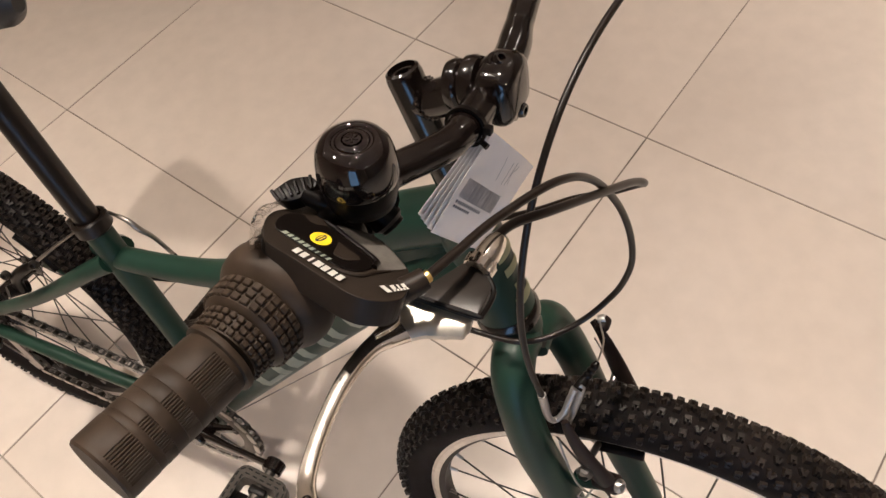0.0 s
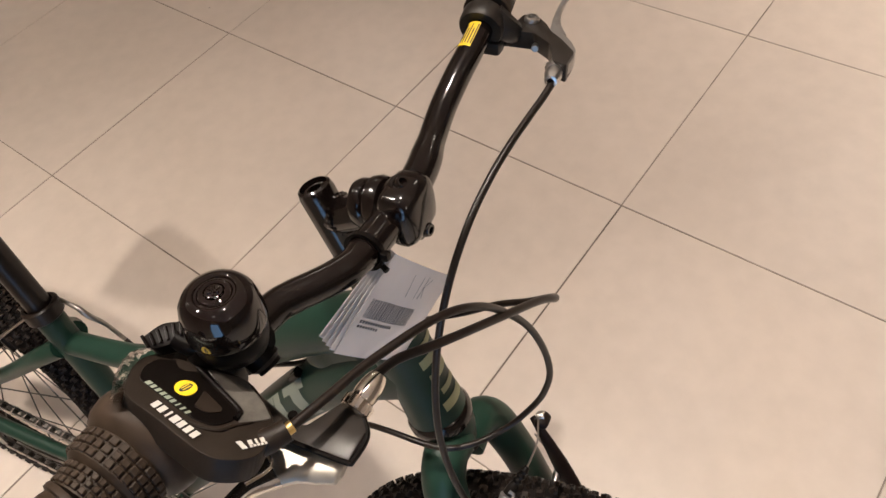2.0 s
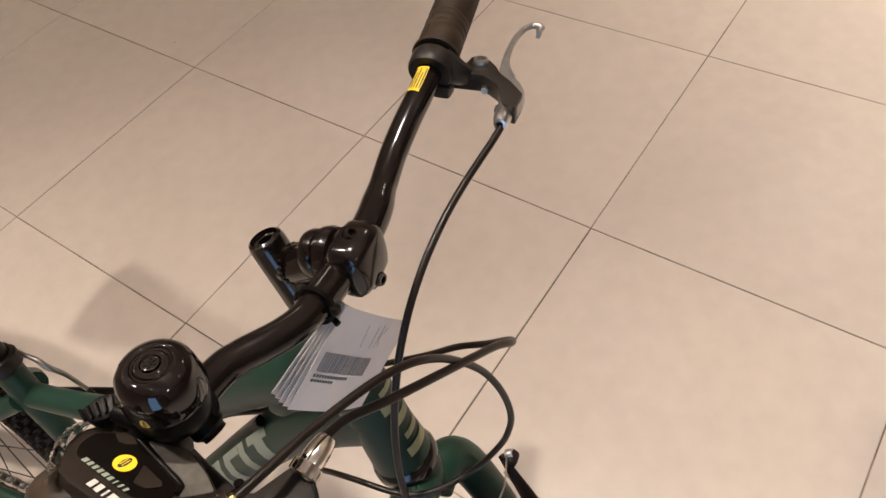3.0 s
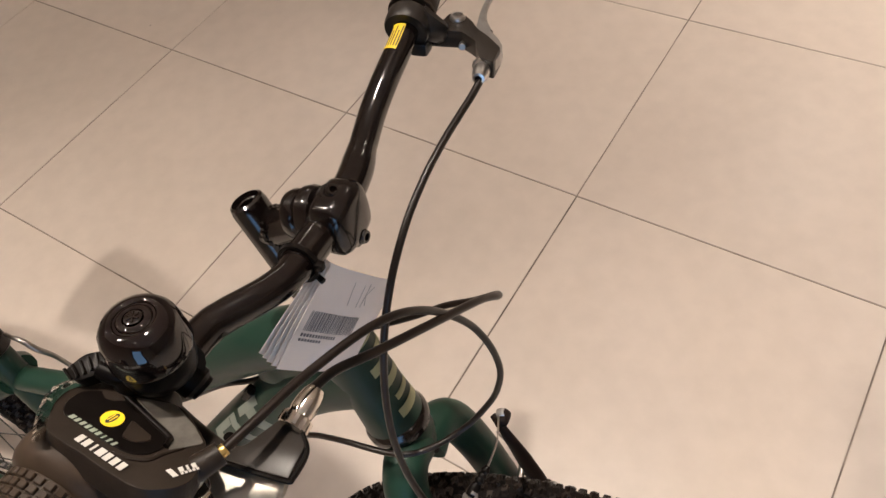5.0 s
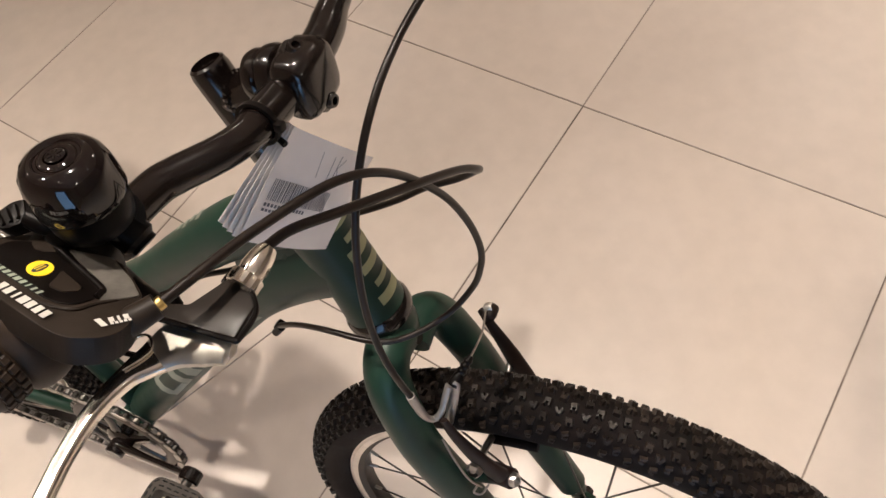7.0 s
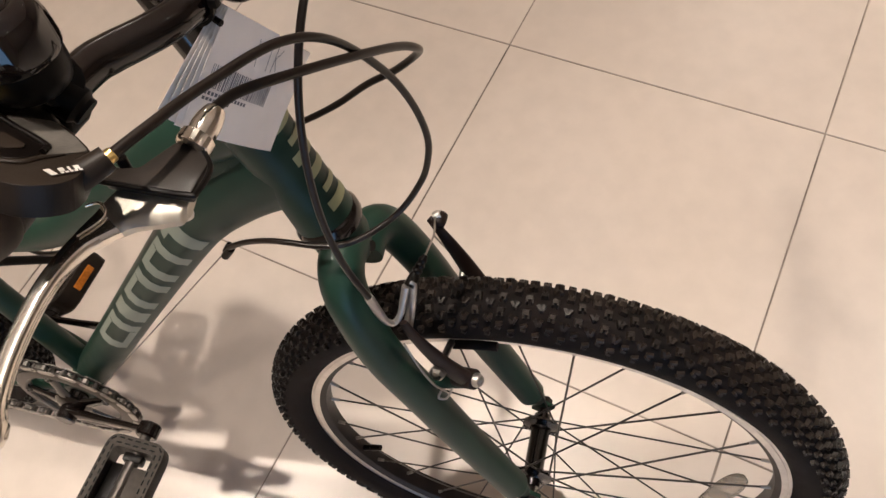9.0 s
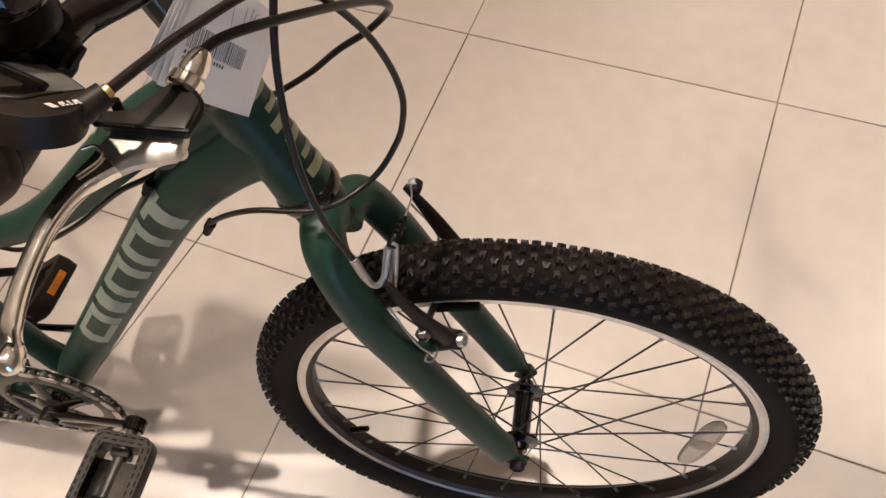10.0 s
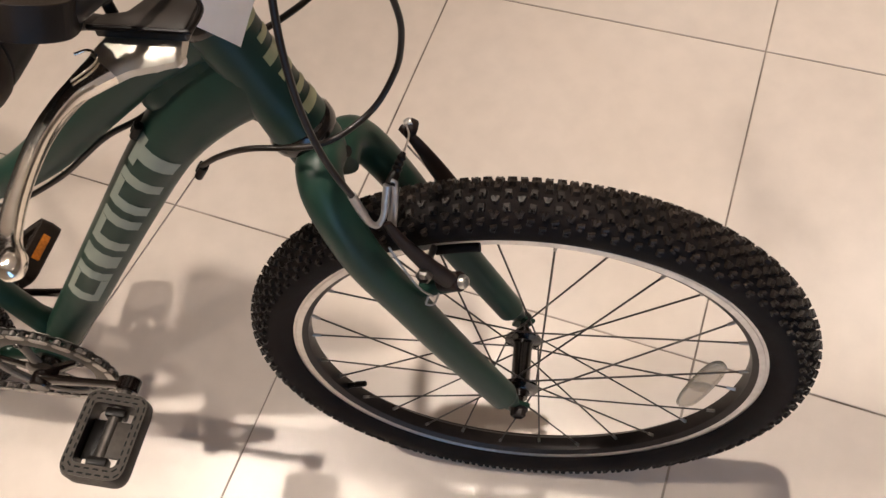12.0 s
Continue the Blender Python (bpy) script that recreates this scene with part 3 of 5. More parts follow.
    for i in range(spokes):
        a = 2 * math.pi * (i + 0.47) / spokes
        side = 1 if i % 2 else -1
        lean = (-1 if (i // 2) % 2 else 1) * radians(66)
        foot = hub + V((0.0180 * math.cos(a + lean), side * f, 0.0180 * math.sin(a + lean)))
        out = V((math.cos(a), 0, math.sin(a)))
        head = hub + out * 0.2385 + V((0, side * 0.002, 0))
        bm = bmesh.new()
        rod(bm, foot, head, 0.00105, 6)
        part("spoke", bm, M_DARKSTEEL, rim)
        bm = bmesh.new()
        d = (foot - head).normalized()
        rod(bm, head - d * 0.001, head + d * 0.0105, 0.0021, 8, r2=0.0017)
        part("nipple", bm, M_STEEL, rim)
    return rim


front_rim = build_wheel(FRONT, "front", (52, 128))
rear_rim = build_wheel(REAR, "rear", (400, 401), width=0.066, coarse=1.15)


def valve_and_reflector():
    bm = bmesh.new()
    d = (V((-0.203, 0, 0.21)) - FRONT).normalized()
    at = FRONT + d * 0.239
    rod(bm, at, at - d * 0.012, 0.0042, 12, r2=0.0032)
    rod(bm, at - d * 0.011, at - d * 0.026, 0.0042, 12, r2=0.0036)
    part("valve", bm, M_BLACKSATIN, front_rim, "black tyre valve with cap")
    bm = bmesh.new()
    c = V((0.1955, -0.004, 0.2880))
    along = V((0.171, 0, 0.985)).normalized()
    cross = V((along.z, 0, -along.x))
    pts = []
    for k in range(28):
        t = 2 * math.pi * k / 28
        pts.append(c + along * (0.056 * math.copysign(abs(math.cos(t)) ** 0.7, math.cos(t))) + cross * (0.0125 * math.copysign(abs(math.sin(t)) ** 0.8, math.sin(t))))
    slab(bm, pts, (0, 0.004, 0), 0.0012)
    # raised edge and a round boss in the middle
    sweep(bm, pts + pts[:1], 0.0016, 8, caps=False, per=1)
    lathe(bm, [(0.0, 0.0), (0.0105, 0.0), (0.0115, -0.0012), (0.0100, -0.0024), (0.0, -0.0024)], basis(c, (0, 1, 0)), 20)
    part("spoke_reflector", bm, M_CLEAR, front_rim, "clear plastic spoke reflector")


valve_and_reflector()

# ---- cockpit ----
BAR = [(-0.1750, 0.028, 0.8850), (-0.1750, 0.046, 0.8865), (-0.1758, 0.059, 0.8877), (-0.1793, 0.070, 0.8886), (-0.1853, 0.0815, 0.8896), (-0.1920, 0.093, 0.8905), (-0.1965, 0.107, 0.8916), (-0.199, 0.150, 0.894), (-0.205, 0.225, 0.898), (-0.216, 0.287, 0.900)]
BAR_LEFT = [(-0.1764, 0.030, 0.886), (-0.181, 0.056, 0.890), (-0.184, 0.082, 0.898), (-0.183, 0.106, 0.909), (-0.182, 0.132, 0.918), (-0.184, 0.165, 0.927), (-0.188, 0.200, 0.935), (-0.200, 0.300, 0.950)]
BAR_FULL = [(x, -y, z) for x, y, z in reversed(BAR)] + [(-0.175, 0, 0.884)] + BAR_LEFT


def bar_at(y):
    """Centre of the handlebar at that offset from the middle, and its direction outwards."""
    pts = smooth_path(BAR_FULL, 8)
    p = min(range(len(pts) - 1), key=lambda i: abs(pts[i].y - y))
    a, b = pts[p], pts[p + 1]
    k = (y - a.y) / (b.y - a.y)
    d = (b - a).normalized()
    return a.lerp(b, k), d if y > 0 else -d


def build_stem():
    bm = bmesh.new()
    ahead = V((0.005, 0, 0))
    foot = on_steer(0.112) + ahead
    lathe(bm, [(0.0118, 0), (0.0122, 0.004), (0.0122, 0.109), (0.0112, 0.1130), (0.0094, 0.1142), (0.0090, 0.1105), (0.0062, 0.1090), (0.0056, 0.1112), (0.0042, 0.1117), (0.0040, 0.1080), (0, 0.1080)], basis(foot, STEER), 36)
    sweep(bm, [on_steer(0.203) + ahead, on_steer(0.206) + V((0.020, 0, 0.001)), (-0.199, 0, 0.872), (-0.184, 0, 0.880)], [0.0122, 0.0124, 0.0128, 0.0150], 26, wide=[0.95, 1.0, 1.05, 1.1])
    # rear half of the clamp: two folded layers behind the faceplate
    lathe(bm, [(0.0, -0.030), (0.0120, -0.030), (0.0152, -0.0285), (0.0168, -0.0245), (0.0164, -0.0212), (0.0146, -0.0196), (0.0150, -0.0182), (0.0186, -0.0165), (0.0194, -0.0115), (0.0184, -0.0080), (0.0160, -0.0066), (0.0, -0.0066)], basis((-0.1750, -0.003, 0.8835), (0.98, 0, 0.17)) @ Matrix.Diagonal((1, 0.88, 1, 1)), 32)
    # rough weld bead where the extension meets the quill
    for k in range(20):
        a = 2 * math.pi * k / 20
        c = on_steer(0.2035 + 0.0122 * math.sin(a)) + ahead + V((0.0085 + 0.003 * abs(math.sin(a)), 0.0120 * math.cos(a), 0.003))
        lathe(bm, [(0, -0.0018), (0.0021, -0.001), (0.0023, 0.001), (0, 0.0018)], basis(c, (1, 0.3 * math.cos(a), 0.2)), 8)
    st = part("stem", bm, M_BLACKGLOSS, bike, "gloss black quill stem with welded extension")
    bm = bmesh.new()
    face = [(-0.1830, 0.8985), (-0.1790, 0.9035), (-0.1660, 0.9050), (-0.1590, 0.9005), (-0.1568, 0.8880), (-0.1563, 0.8735), (-0.1605, 0.8668), (-0.1700, 0.8655), (-0.1790, 0.8680), (-0.1830, 0.8760)]
    rim = rounded([(x, 0, z) for x, z in face], 0.008, 4)
    mid = sum(rim, V()) / len(rim)
    hoops = [[bm.verts.new(mid + (p - mid) * k + V((0, y, 0))) for p in rim] for y, k in ((-0.0225, 0.35), (-0.0215, 0.66), (-0.0190, 0.86), (-0.0150, 0.96), (-0.0080, 1.0), (0.0010, 1.0), (0.0080, 0.95), (0.0120, 0.82), (0.0140, 0.5))]
    for a, b in zip(hoops, hoops[1:]):
        for k in range(len(rim)):
            bm.faces.new((a[k], a[(k + 1) % len(rim)], b[(k + 1) % len(rim)], b[k]))
    bm.faces.new(hoops[0])
    bm.faces.new(hoops[-1])
    sweep(bm, [(-0.1760, -0.004, 0.8960), (-0.1722, -0.004, 0.9028)], [0.0085, 0.0066], 18)
    sweep(bm, [(-0.1660, -0.004, 0.8730), (-0.1590, -0.004, 0.8725)], [0.0095, 0.0074], 18)
    part("faceplate", bm, M_BLACKGLOSS, st, "gloss black handlebar clamp faceplate")
    for at, axis in (((-0.1722, -0.004, 0.9015), (0.45, -0.05, 0.89)), ((-0.1597, -0.004, 0.8722), (0.95, -0.1, 0.05))):
        bm = bmesh.new()
        hex_bolt(bm, at, axis, 0.0048, 0.005)
        part("clamp_bolt", bm, M_BLACKGLOSS, st, "black socket bolt")
    return st


build_stem()


def build_bar():
    bm = bmesh.new()
    path = smooth_path(BAR_FULL, 8)
    radii = [float(np.interp(abs(p.y), [0, 0.042, 0.056, 0.3], [0.0110, 0.0106, 0.0091, 0.0091])) for p in path]
    sweep(bm, path, radii, 22, hint=(0, 0, 1), per=1)
    bar = part("handlebar", bm, M_BAR, bike, "gloss black riser handlebar")
    # yellow sticker wrapped on the left side
    bm = bmesh.new()
    rows = []
    for y in (0.1220, 0.1290, 0.136, 0.1430):
        c, d = bar_at(y)
        m = basis(c, d, (0.3, 0, 1))
        rows.append([bm.verts.new(m @ V((0.0094 * math.cos(radians(a)), 0.0094 * math.sin(radians(a)), 0))) for a in range(-60, 1, 10)])
    for p, q in zip(rows, rows[1:]):
        for i in range(len(p) - 1):
            bm.faces.new((p[i], p[i + 1], q[i + 1], q[i]))
    part("sticker", bm, M_YELLOW, bar, "yellow warning sticker")
    for k in range(5):
        bm = bmesh.new()
        a0 = -56 + k * 12
        vs = []
        for y in (0.1240, 0.141 - 0.004 * (k % 2)):
            c, d = bar_at(y)
            m = basis(c, d, (0.3, 0, 1))
            vs.append([bm.verts.new(m @ V((0.0096 * math.cos(radians(a)), 0.0096 * math.sin(radians(a)), 0))) for a in (a0, a0 + 5)])
        bm.faces.new((vs[0][0], vs[0][1], vs[1][1], vs[1][0]))
        part("printed_bar", bm, M_INK, bar, "dark print line on the sticker")


build_bar()


def build_grip(y0, y1, label):
    """Ribbed rubber grip from y0 outwards to y1."""
    a, d = bar_at(y0)
    b, _ = bar_at(y1)
    m = basis(a, b - a, (1, 0, 0))
    length = (b - a).length
    bm = bmesh.new()
    n = 312
    prof = []
    # flange, ribbed bands parted by smooth rings, closed end
    prof += [(0.0090, 0.0, 0), (0.0168, 0.0, 0), (0.0172, 0.001, 0), (0.0170, 0.0028, 0), (0.0152, 0.0034, 0)]
    bands = [(0.0060, 0.0200, 1), (0.0208, 0.0262, 0), (0.0270, 0.0325, 1), (0.0332, 0.0380, 0), (0.0388, length - 0.0180, 1), (length - 0.0172, length - 0.0145, 0), (length - 0.0138, length - 0.003, 1)]
    for h0, h1, rib in bands:
        e = 0.0003
        r = 0.0157 if rib else 0.01555
        prof += [(r - 0.00015, h0 - e, 0), (r, h0, rib), (r, h1, rib), (r - 0.00015, h1 + e, 0)]
    prof += [(0.0156, length - 0.0010, 0), (0.0148, length, 0), (0.0, length + 0.0004, 0)]
    rings = []
    for r, h, rib in prof:
        if r == 0:
            rings.append([bm.verts.new(m @ V((0, 0, h)))] * n)
            continue
        ring = []
        for k in range(n):
            t = 2 * math.pi * k / n
            ribbed = rib and 4 < math.degrees(t) % 180 < 64
            rr = r - (0.0006 if ribbed and k % 4 > 1 else 0)
            ring.append(bm.verts.new(m @ V((rr * math.cos(t), rr * math.sin(t), h))))
        rings.append(ring)
    for p, q in zip(rings, rings[1:]):
        for k in range(n):
            j = (k + 1) % n
            vs = []
            for v in (p[k], p[j], q[j], q[k]):
                if v not in vs:
                    vs.append(v)
            bm.faces.new(vs)
    return part("grip", bm, M_RUBBER, bike, label, smooth=30)


build_grip(-0.2285, -0.2885, "short black ribbed rubber grip")
build_grip(0.1600, 0.296, "long black ribbed rubber grip")


COVER_UP = V((0.1955, 0.3814, 0.9035))


def cover(x, y, lift=0.0):
    """A point on the sloping top face of the shifter cover."""
    return V((x, y, 0.80523 - 0.21637 * x - 0.42216 * y)) + COVER_UP * lift


def build_shifter():
    """Twist shifter: drum, cover with cable nose, twist ring with rubber blocks."""
    a, d = bar_at(-0.152)
    b, _ = bar_at(-0.226)
    m = basis(a, b - a, (1, 0, 0))
    bm = bmesh.new()
    lathe(bm, [(0.0090, 0.002), (0.0200, 0.002), (0.0225, 0.006), (0.0240, 0.016), (0.0255, 0.028), (0.0258, 0.0335), (0.0245, 0.0350)], m, 44)
    top = [(-0.2032, -0.1889), (-0.2115, -0.1765), (-0.2130, -0.1676), (-0.2080, -0.1600), (-0.1974, -0.1560), (-0.1696, -0.1545), (-0.1579, -0.1616), (-0.1489, -0.1674), (-0.1434, -0.1791), (-0.1423, -0.1869), (-0.1459, -0.1926), (-0.1533, -0.1972), (-0.1598, -0.1976), (-0.1710, -0.1957), (-0.1859, -0.1925), (-0.1971, -0.1910)]
    slab(bm, rounded([cover(x, y) for x, y in top], 0.006, 3), COVER_UP * -0.0130, 0.0032, 4)
    # cable nose
    sweep(bm, [(-0.1520, -0.1810, 0.9060), (-0.1475, -0.1775, 0.9072), (-0.1440, -0.1735, 0.9080), (-0.1412, -0.1695, 0.9085)], [0.0060, 0.0058, 0.0053, 0.0050], 20)
    body = part("twist_shifter", bm, M_GREYPLASTIC, bike, "black plastic twist shifter with printed cover")
    # dark inlay with its thick black edge, gear window and smoke grey panel
    def plate(name, pts, lift, deep, r, mat, lab):
        bm = bmesh.new()
        slab(bm, rounded([cover(x, y, lift) for x, y in pts], r, 3), COVER_UP * -deep, 0.0004, 1)
        return part(name, bm, mat, body, lab)
    plate("cover_plate", [(-0.2042, -0.1801), (-0.2082, -0.1736), (-0.2075, -0.1660), (-0.1950, -0.1590), (-0.1900, -0.1606), (-0.1632, -0.1721), (-0.1604, -0.1766), (-0.1631, -0.1827), (-0.1674, -0.1853), (-0.1731, -0.1857), (-0.1816, -0.1845)], 0.0006, 0.0020, 0.003, M_BLACKSATIN, "black inlay of the shifter cover")
    plate("gear_window", [(-0.1801, -0.1712), (-0.1680, -0.1751), (-0.1672, -0.1773), (-0.1713, -0.1806), (-0.1772, -0.1803)], 0.0012, 0.0012, 0.0012, M_GREYPLASTIC, "charcoal gear window")
    plate("grey_panel", [(-0.1890, -0.1594), (-0.1730, -0.1550), (-0.1585, -0.1622), (-0.1500, -0.1682), (-0.1533, -0.1720), (-0.1584, -0.1780), (-0.1616, -0.1716)], 0.0006, 0.0030, 0.0015, M_SMOKE, "smoke grey plastic panel")
    bm = bmesh.new()
    sweep(bm, [cover(x, y, 0.0008) for x, y in ((-0.1925, -0.1608), (-0.1780, -0.1662), (-0.1632, -0.1717), (-0.1612, -0.1742), (-0.1606, -0.1768))], 0.0013, 10, hint=(0, 0, 1))
    part("inlay_edge", bm, M_BLACKSATIN, body, "raised black edge of the cover inlay")
    # thin lip below the inlay
    bm = bmesh.new()
    sweep(bm, [cover(x, y, 0.0003) for x, y in ((-0.1760, -0.1880), (-0.1690, -0.1876), (-0.1620, -0.1850), (-0.1590, -0.1795), (-0.1545, -0.1738))], [0.0004, 0.0010, 0.0012, 0.0010, 0.0005], 8, hint=(0, 0, 1))
    part("inlay_lip", bm, M_GREYPLASTIC, body)
    # round yellow sticker with dark mark
    n = COVER_UP
    c = cover(-0.1866, -0.1741, 0.0008)
    bm = bmesh.new()
    lathe(bm, [(0, 0.0003), (0.0046, 0.0003), (0.0047, 0)], basis(c, n), 28)
    part("sticker", bm, M_YELLOW, body, "round yellow sticker")
    bm = bmesh.new()
    lathe(bm, [(0, 0.0005), (0.0015, 0.0005), (0.0016, 0.0003)], basis(c, n) @ Matrix.Rotation(radians(-8), 4, "Z") @ Matrix.Diagonal((1, 2.2, 1, 1)), 16)
    part("printed_mark", bm, M_INK, body, "dark mark on the sticker")
    for u in (-0.0006, 0.0006):
        bm = bmesh.new()
        block(bm, basis(c, n) @ Matrix.Rotation(radians(-8), 4, "Z") @ pose(u, 0, 0.0006), (0.00035, 0.0042, 0.0002))
        part("printed_bar", bm, M_YELLOW, body)
    # printed bars in place of the wordmarks
    def bars(a, b, count, tall, fill, lean, mat, lab, widths=None):
        a, b = cover(*a, 0.0010), cover(*b, 0.0010)
        along = (b - a).normalized()
        rise = n.cross(along).normalized()
        step = (b - a).length / count
        for i in range(count):
            w = step * fill * (widths[i] if widths else 1.0)
            p = a + along * (step * (i + 0.5) - w / 2)
            bm = bmesh.new()
            bm.faces.new([bm.verts.new(p + along * (u * w + lean * v * tall) + rise * (v * tall)) for u, v in ((0, -0.5), (1, -0.5), (1, 0.5), (0, 0.5))])
            part("printed_bar", bm, mat, body, lab)
    bars((-0.1902, -0.1876), (-0.1648, -0.1927), 7, 0.0040, 0.70, 0.0, M_WHITEINK, "white printed bar", (1, 1, 0.4, 1.25, 1, 1, 1))
    bars((-0.2005, -0.1800), (-0.1752, -0.1848), 9, 0.0024, 0.66, 0.25, M_DECAL, "small grey printed bar", (1.2, 0.9, 0.9, 0.9, 1.1, 0.9, 0.4, 0.6, 0.7))
    bars((-0.1506, -0.1878), (-0.1492, -0.1858), 1, 0.0046, 0.80, -0.3, M_WHITEINK, "small pale printed bar")
    bars((-0.1490, -0.1848), (-0.1450, -0.1791), 3, 0.0026, 0.72, 0.0, M_WHITEINK, "small pale printed bar", (1, 0.5, 1))
    bars((-0.1472, -0.1858), (-0.1432, -0.1801), 5, 0.0012, 0.72, 0.0, M_WHITEINK, "small pale printed bar")
    # scrap of clear protective film left on the cover's outer edge
    bm = bmesh.new()
    rng = random.Random(9)
    line = smooth_path([cover(-0.2015, -0.1935, -0.004), cover(-0.2085, -0.1850, -0.002), cover(-0.2135, -0.1765, 0.000), cover(-0.2148, -0.1680, 0.001), cover(-0.2120, -0.1605, 0.000)], 5)
    grid = [[bm.verts.new(p + V((-1, -0.25, 0)).lerp(V((1, 0.35, 0)), v / 4) * 0.0030 + COVER_UP * (0.0016 * math.sin(math.pi * v / 4) + rng.uniform(-0.0006, 0.0009))) for v in range(5)] for p in line]
    for a, b in zip(grid, grid[1:]):
        for v in range(4):
            bm.faces.new((a[v], a[v + 1], b[v + 1], b[v]))
    bmesh.ops.solidify(bm, geom=bm.faces[:], thickness=0.0003)
    part("protective_film", bm, M_FILM, body, "crumpled clear protective film", smooth=20)
    # brass ferrule where the cable leaves
    bm = bmesh.new()
    rod(bm, (-0.1416, -0.1700, 0.9084), (-0.1401, -0.1672, 0.9088), 0.0029, 14)
    part("ferrule", bm, M_BRASS, body, "brass cable ferrule")
    # twist ring: bulging collar, a wide and a narrow band of rubber blocks
    bm = bmesh.new()
    lathe(bm, [(0.0092, 0.0345), (0.0255, 0.0345), (0.0268, 0.0365), (0.0272, 0.0405), (0.0262, 0.0460), (0.0242, 0.0492), (0.0206, 0.0512), (0.0202, 0.0635), (0.0188, 0.0648), (0.0164, 0.0656), (0.0155, 0.0760), (0.0092, 0.0764)], m, 48)
    ring = part("twist_ring", bm, M_RUBBER, bike, "black rubber twist ring with rows of raised blocks")
    for row in range(6):
        h = (0.0536, 0.0576, 0.0615, 0.0673, 0.0706, 0.0739)[row]
        r = (0.0206, 0.0205, 0.0202, 0.0164, 0.0160, 0.0156)[row]
        g = bmesh.new()
        block(g, pose(0, 0, 0), (0.0030, 2 * math.pi * r / 28 * 0.78, 0.0033 if row < 3 else 0.0027), 0.0004, 1)
        me = bpy.data.meshes.new("grip_block")
        g.to_mesh(me)
        g.free()
        me.materials.append(M_RUBBER)
        for k in range(28):
            ob = new("grip_block", me)
            ob.parent = ring
            ob.matrix_basis = m @ pose(0, 0, 0, 0, 0, 360 * k / 28 + 4 * (row > 2)) @ pose(r, 0, h, 0, 0, 0)


build_shifter()


def build_lever(s, dx, dy, dz, rise, clamp, label):
    """Brake lever on side s (-1 right, 1 left), moved by dx, dy, dz; clamp is its offset on the bar."""
    def q(x, y, z):
        return V((x + dx, s * (y + dy), z + dz + rise * (y - 0.13)))
    bm = bmesh.new()
    c, d = bar_at(s * clamp)
    lathe(bm, [(0.0089, -0.007), (0.0150, -0.007), (0.0160, -0.005), (0.0160, 0.005), (0.0150, 0.007), (0.0089, 0.007)], basis(c, d), 28)
    # arm from the clamp to the pivot housing
    if s < 0:
        sweep(bm, [c + V((0.010, 0, -0.006)), q(-0.182, 0.1500, 0.8800), q(-0.170, 0.1535, 0.8815), q(-0.156, 0.1575, 0.8845)], [0.0065, 0.0050, 0.0038, 0.0024], 14, wide=[1.0, 1.1, 1.2, 1.3])
    house = [q(-0.1575, 0.1635, 0.8880), q(-0.1550, 0.1570, 0.8878), q(-0.1459, 0.1545, 0.8872), q(-0.1374, 0.1383, 0.8870), q(-0.1266, 0.1400, 0.8862), q(-0.1205, 0.1450, 0.8850), q(-0.1205, 0.1622, 0.8850)]
    slab(bm, rounded(house, 0.0012, 2), (-0.0004, 0, -0.0060), 0.0008, 2)
    block(bm, pose(c.x + 0.006, c.y, c.z - 0.017), (0.012, 0.012, 0.010), 0.003)
    lever = part("brake_lever", bm, M_BRACKET, bike, label)
    # raised glossy rim of the housing and its recessed end
    bm = bmesh.new()
    sweep(bm, [q(-0.1585, 0.1643, 0.8872), q(-0.140, 0.1640, 0.8862), q(-0.1215, 0.1629, 0.8842), q(-0.1192, 0.1605, 0.8836), q(-0.1190, 0.1480, 0.8838), q(-0.1255, 0.1395, 0.8852)], 0.0013, 8, hint=(0, 0, 1))
    part("rim_line", bm, M_BLACKSATIN, lever)
    # polished blade: broad plate at the pivot, then a slim finger with flat faces
    bm = bmesh.new()
    pts = [q(-0.1245, 0.1588, 0.8760), q(-0.1275, 0.1592, 0.8762), q(-0.1370, 0.1612, 0.8764), q(-0.1465, 0.1668, 0.8760), q(-0.1540, 0.1770, 0.8750), q(-0.1598, 0.1870, 0.8745), q(-0.1630, 0.1985, 0.8740), q(-0.1640, 0.2110, 0.8735), q(-0.1632, 0.2250, 0.8725), q(-0.1607, 0.2400, 0.8715), q(-0.1570, 0.2530, 0.8705), q(-0.1520, 0.2610, 0.8710)]
    half = [0.0075, 0.0110, 0.0124, 0.0110, 0.0068, 0.0042, 0.0036, 0.0034, 0.0033, 0.0033, 0.0036, 0.0042]
    tall = [0.0030, 0.0040, 0.0044, 0.0044, 0.0040, 0.0037, 0.0035, 0.0035, 0.0034, 0.0034, 0.0036, 0.0042]
    path = smooth_path(pts, 5)
    rings = []
    for p, (t, side, up), a, b in zip(path, frames(path, (1, 0.4 * s, 0)), spread(half, len(path)), spread(tall, len(path))):
        if up.z < 0:
            up = -up
        if side.x < 0:
            side = -side
        up, side = (up + side * 0.38).normalized(), (side - up * 0.38).normalized()
        rings.append([bm.verts.new(p + side * (a * u) + up * (b * v)) for u, v in ((-1, -0.35), (-1, 0.55), (-0.88, 0.9), (-0.6, 1.0), (0.45, 1.0), (0.75, 0.9), (1, 0.5), (1, -0.35), (0.75, -0.9), (0, -1), (-0.75, -0.9))])
    for i, (ra, rb) in enumerate(zip(rings, rings[1:])):
        for k in range(11):
            # satin plate at the pivot, polished finger
            bm.faces.new((ra[k], ra[(k + 1) % 11], rb[(k + 1) % 11], rb[k])).material_index = 1 if i < 19 else 0
    bm.faces.new(rings[0]).material_index = 1
    bm.faces.new(rings[-1])
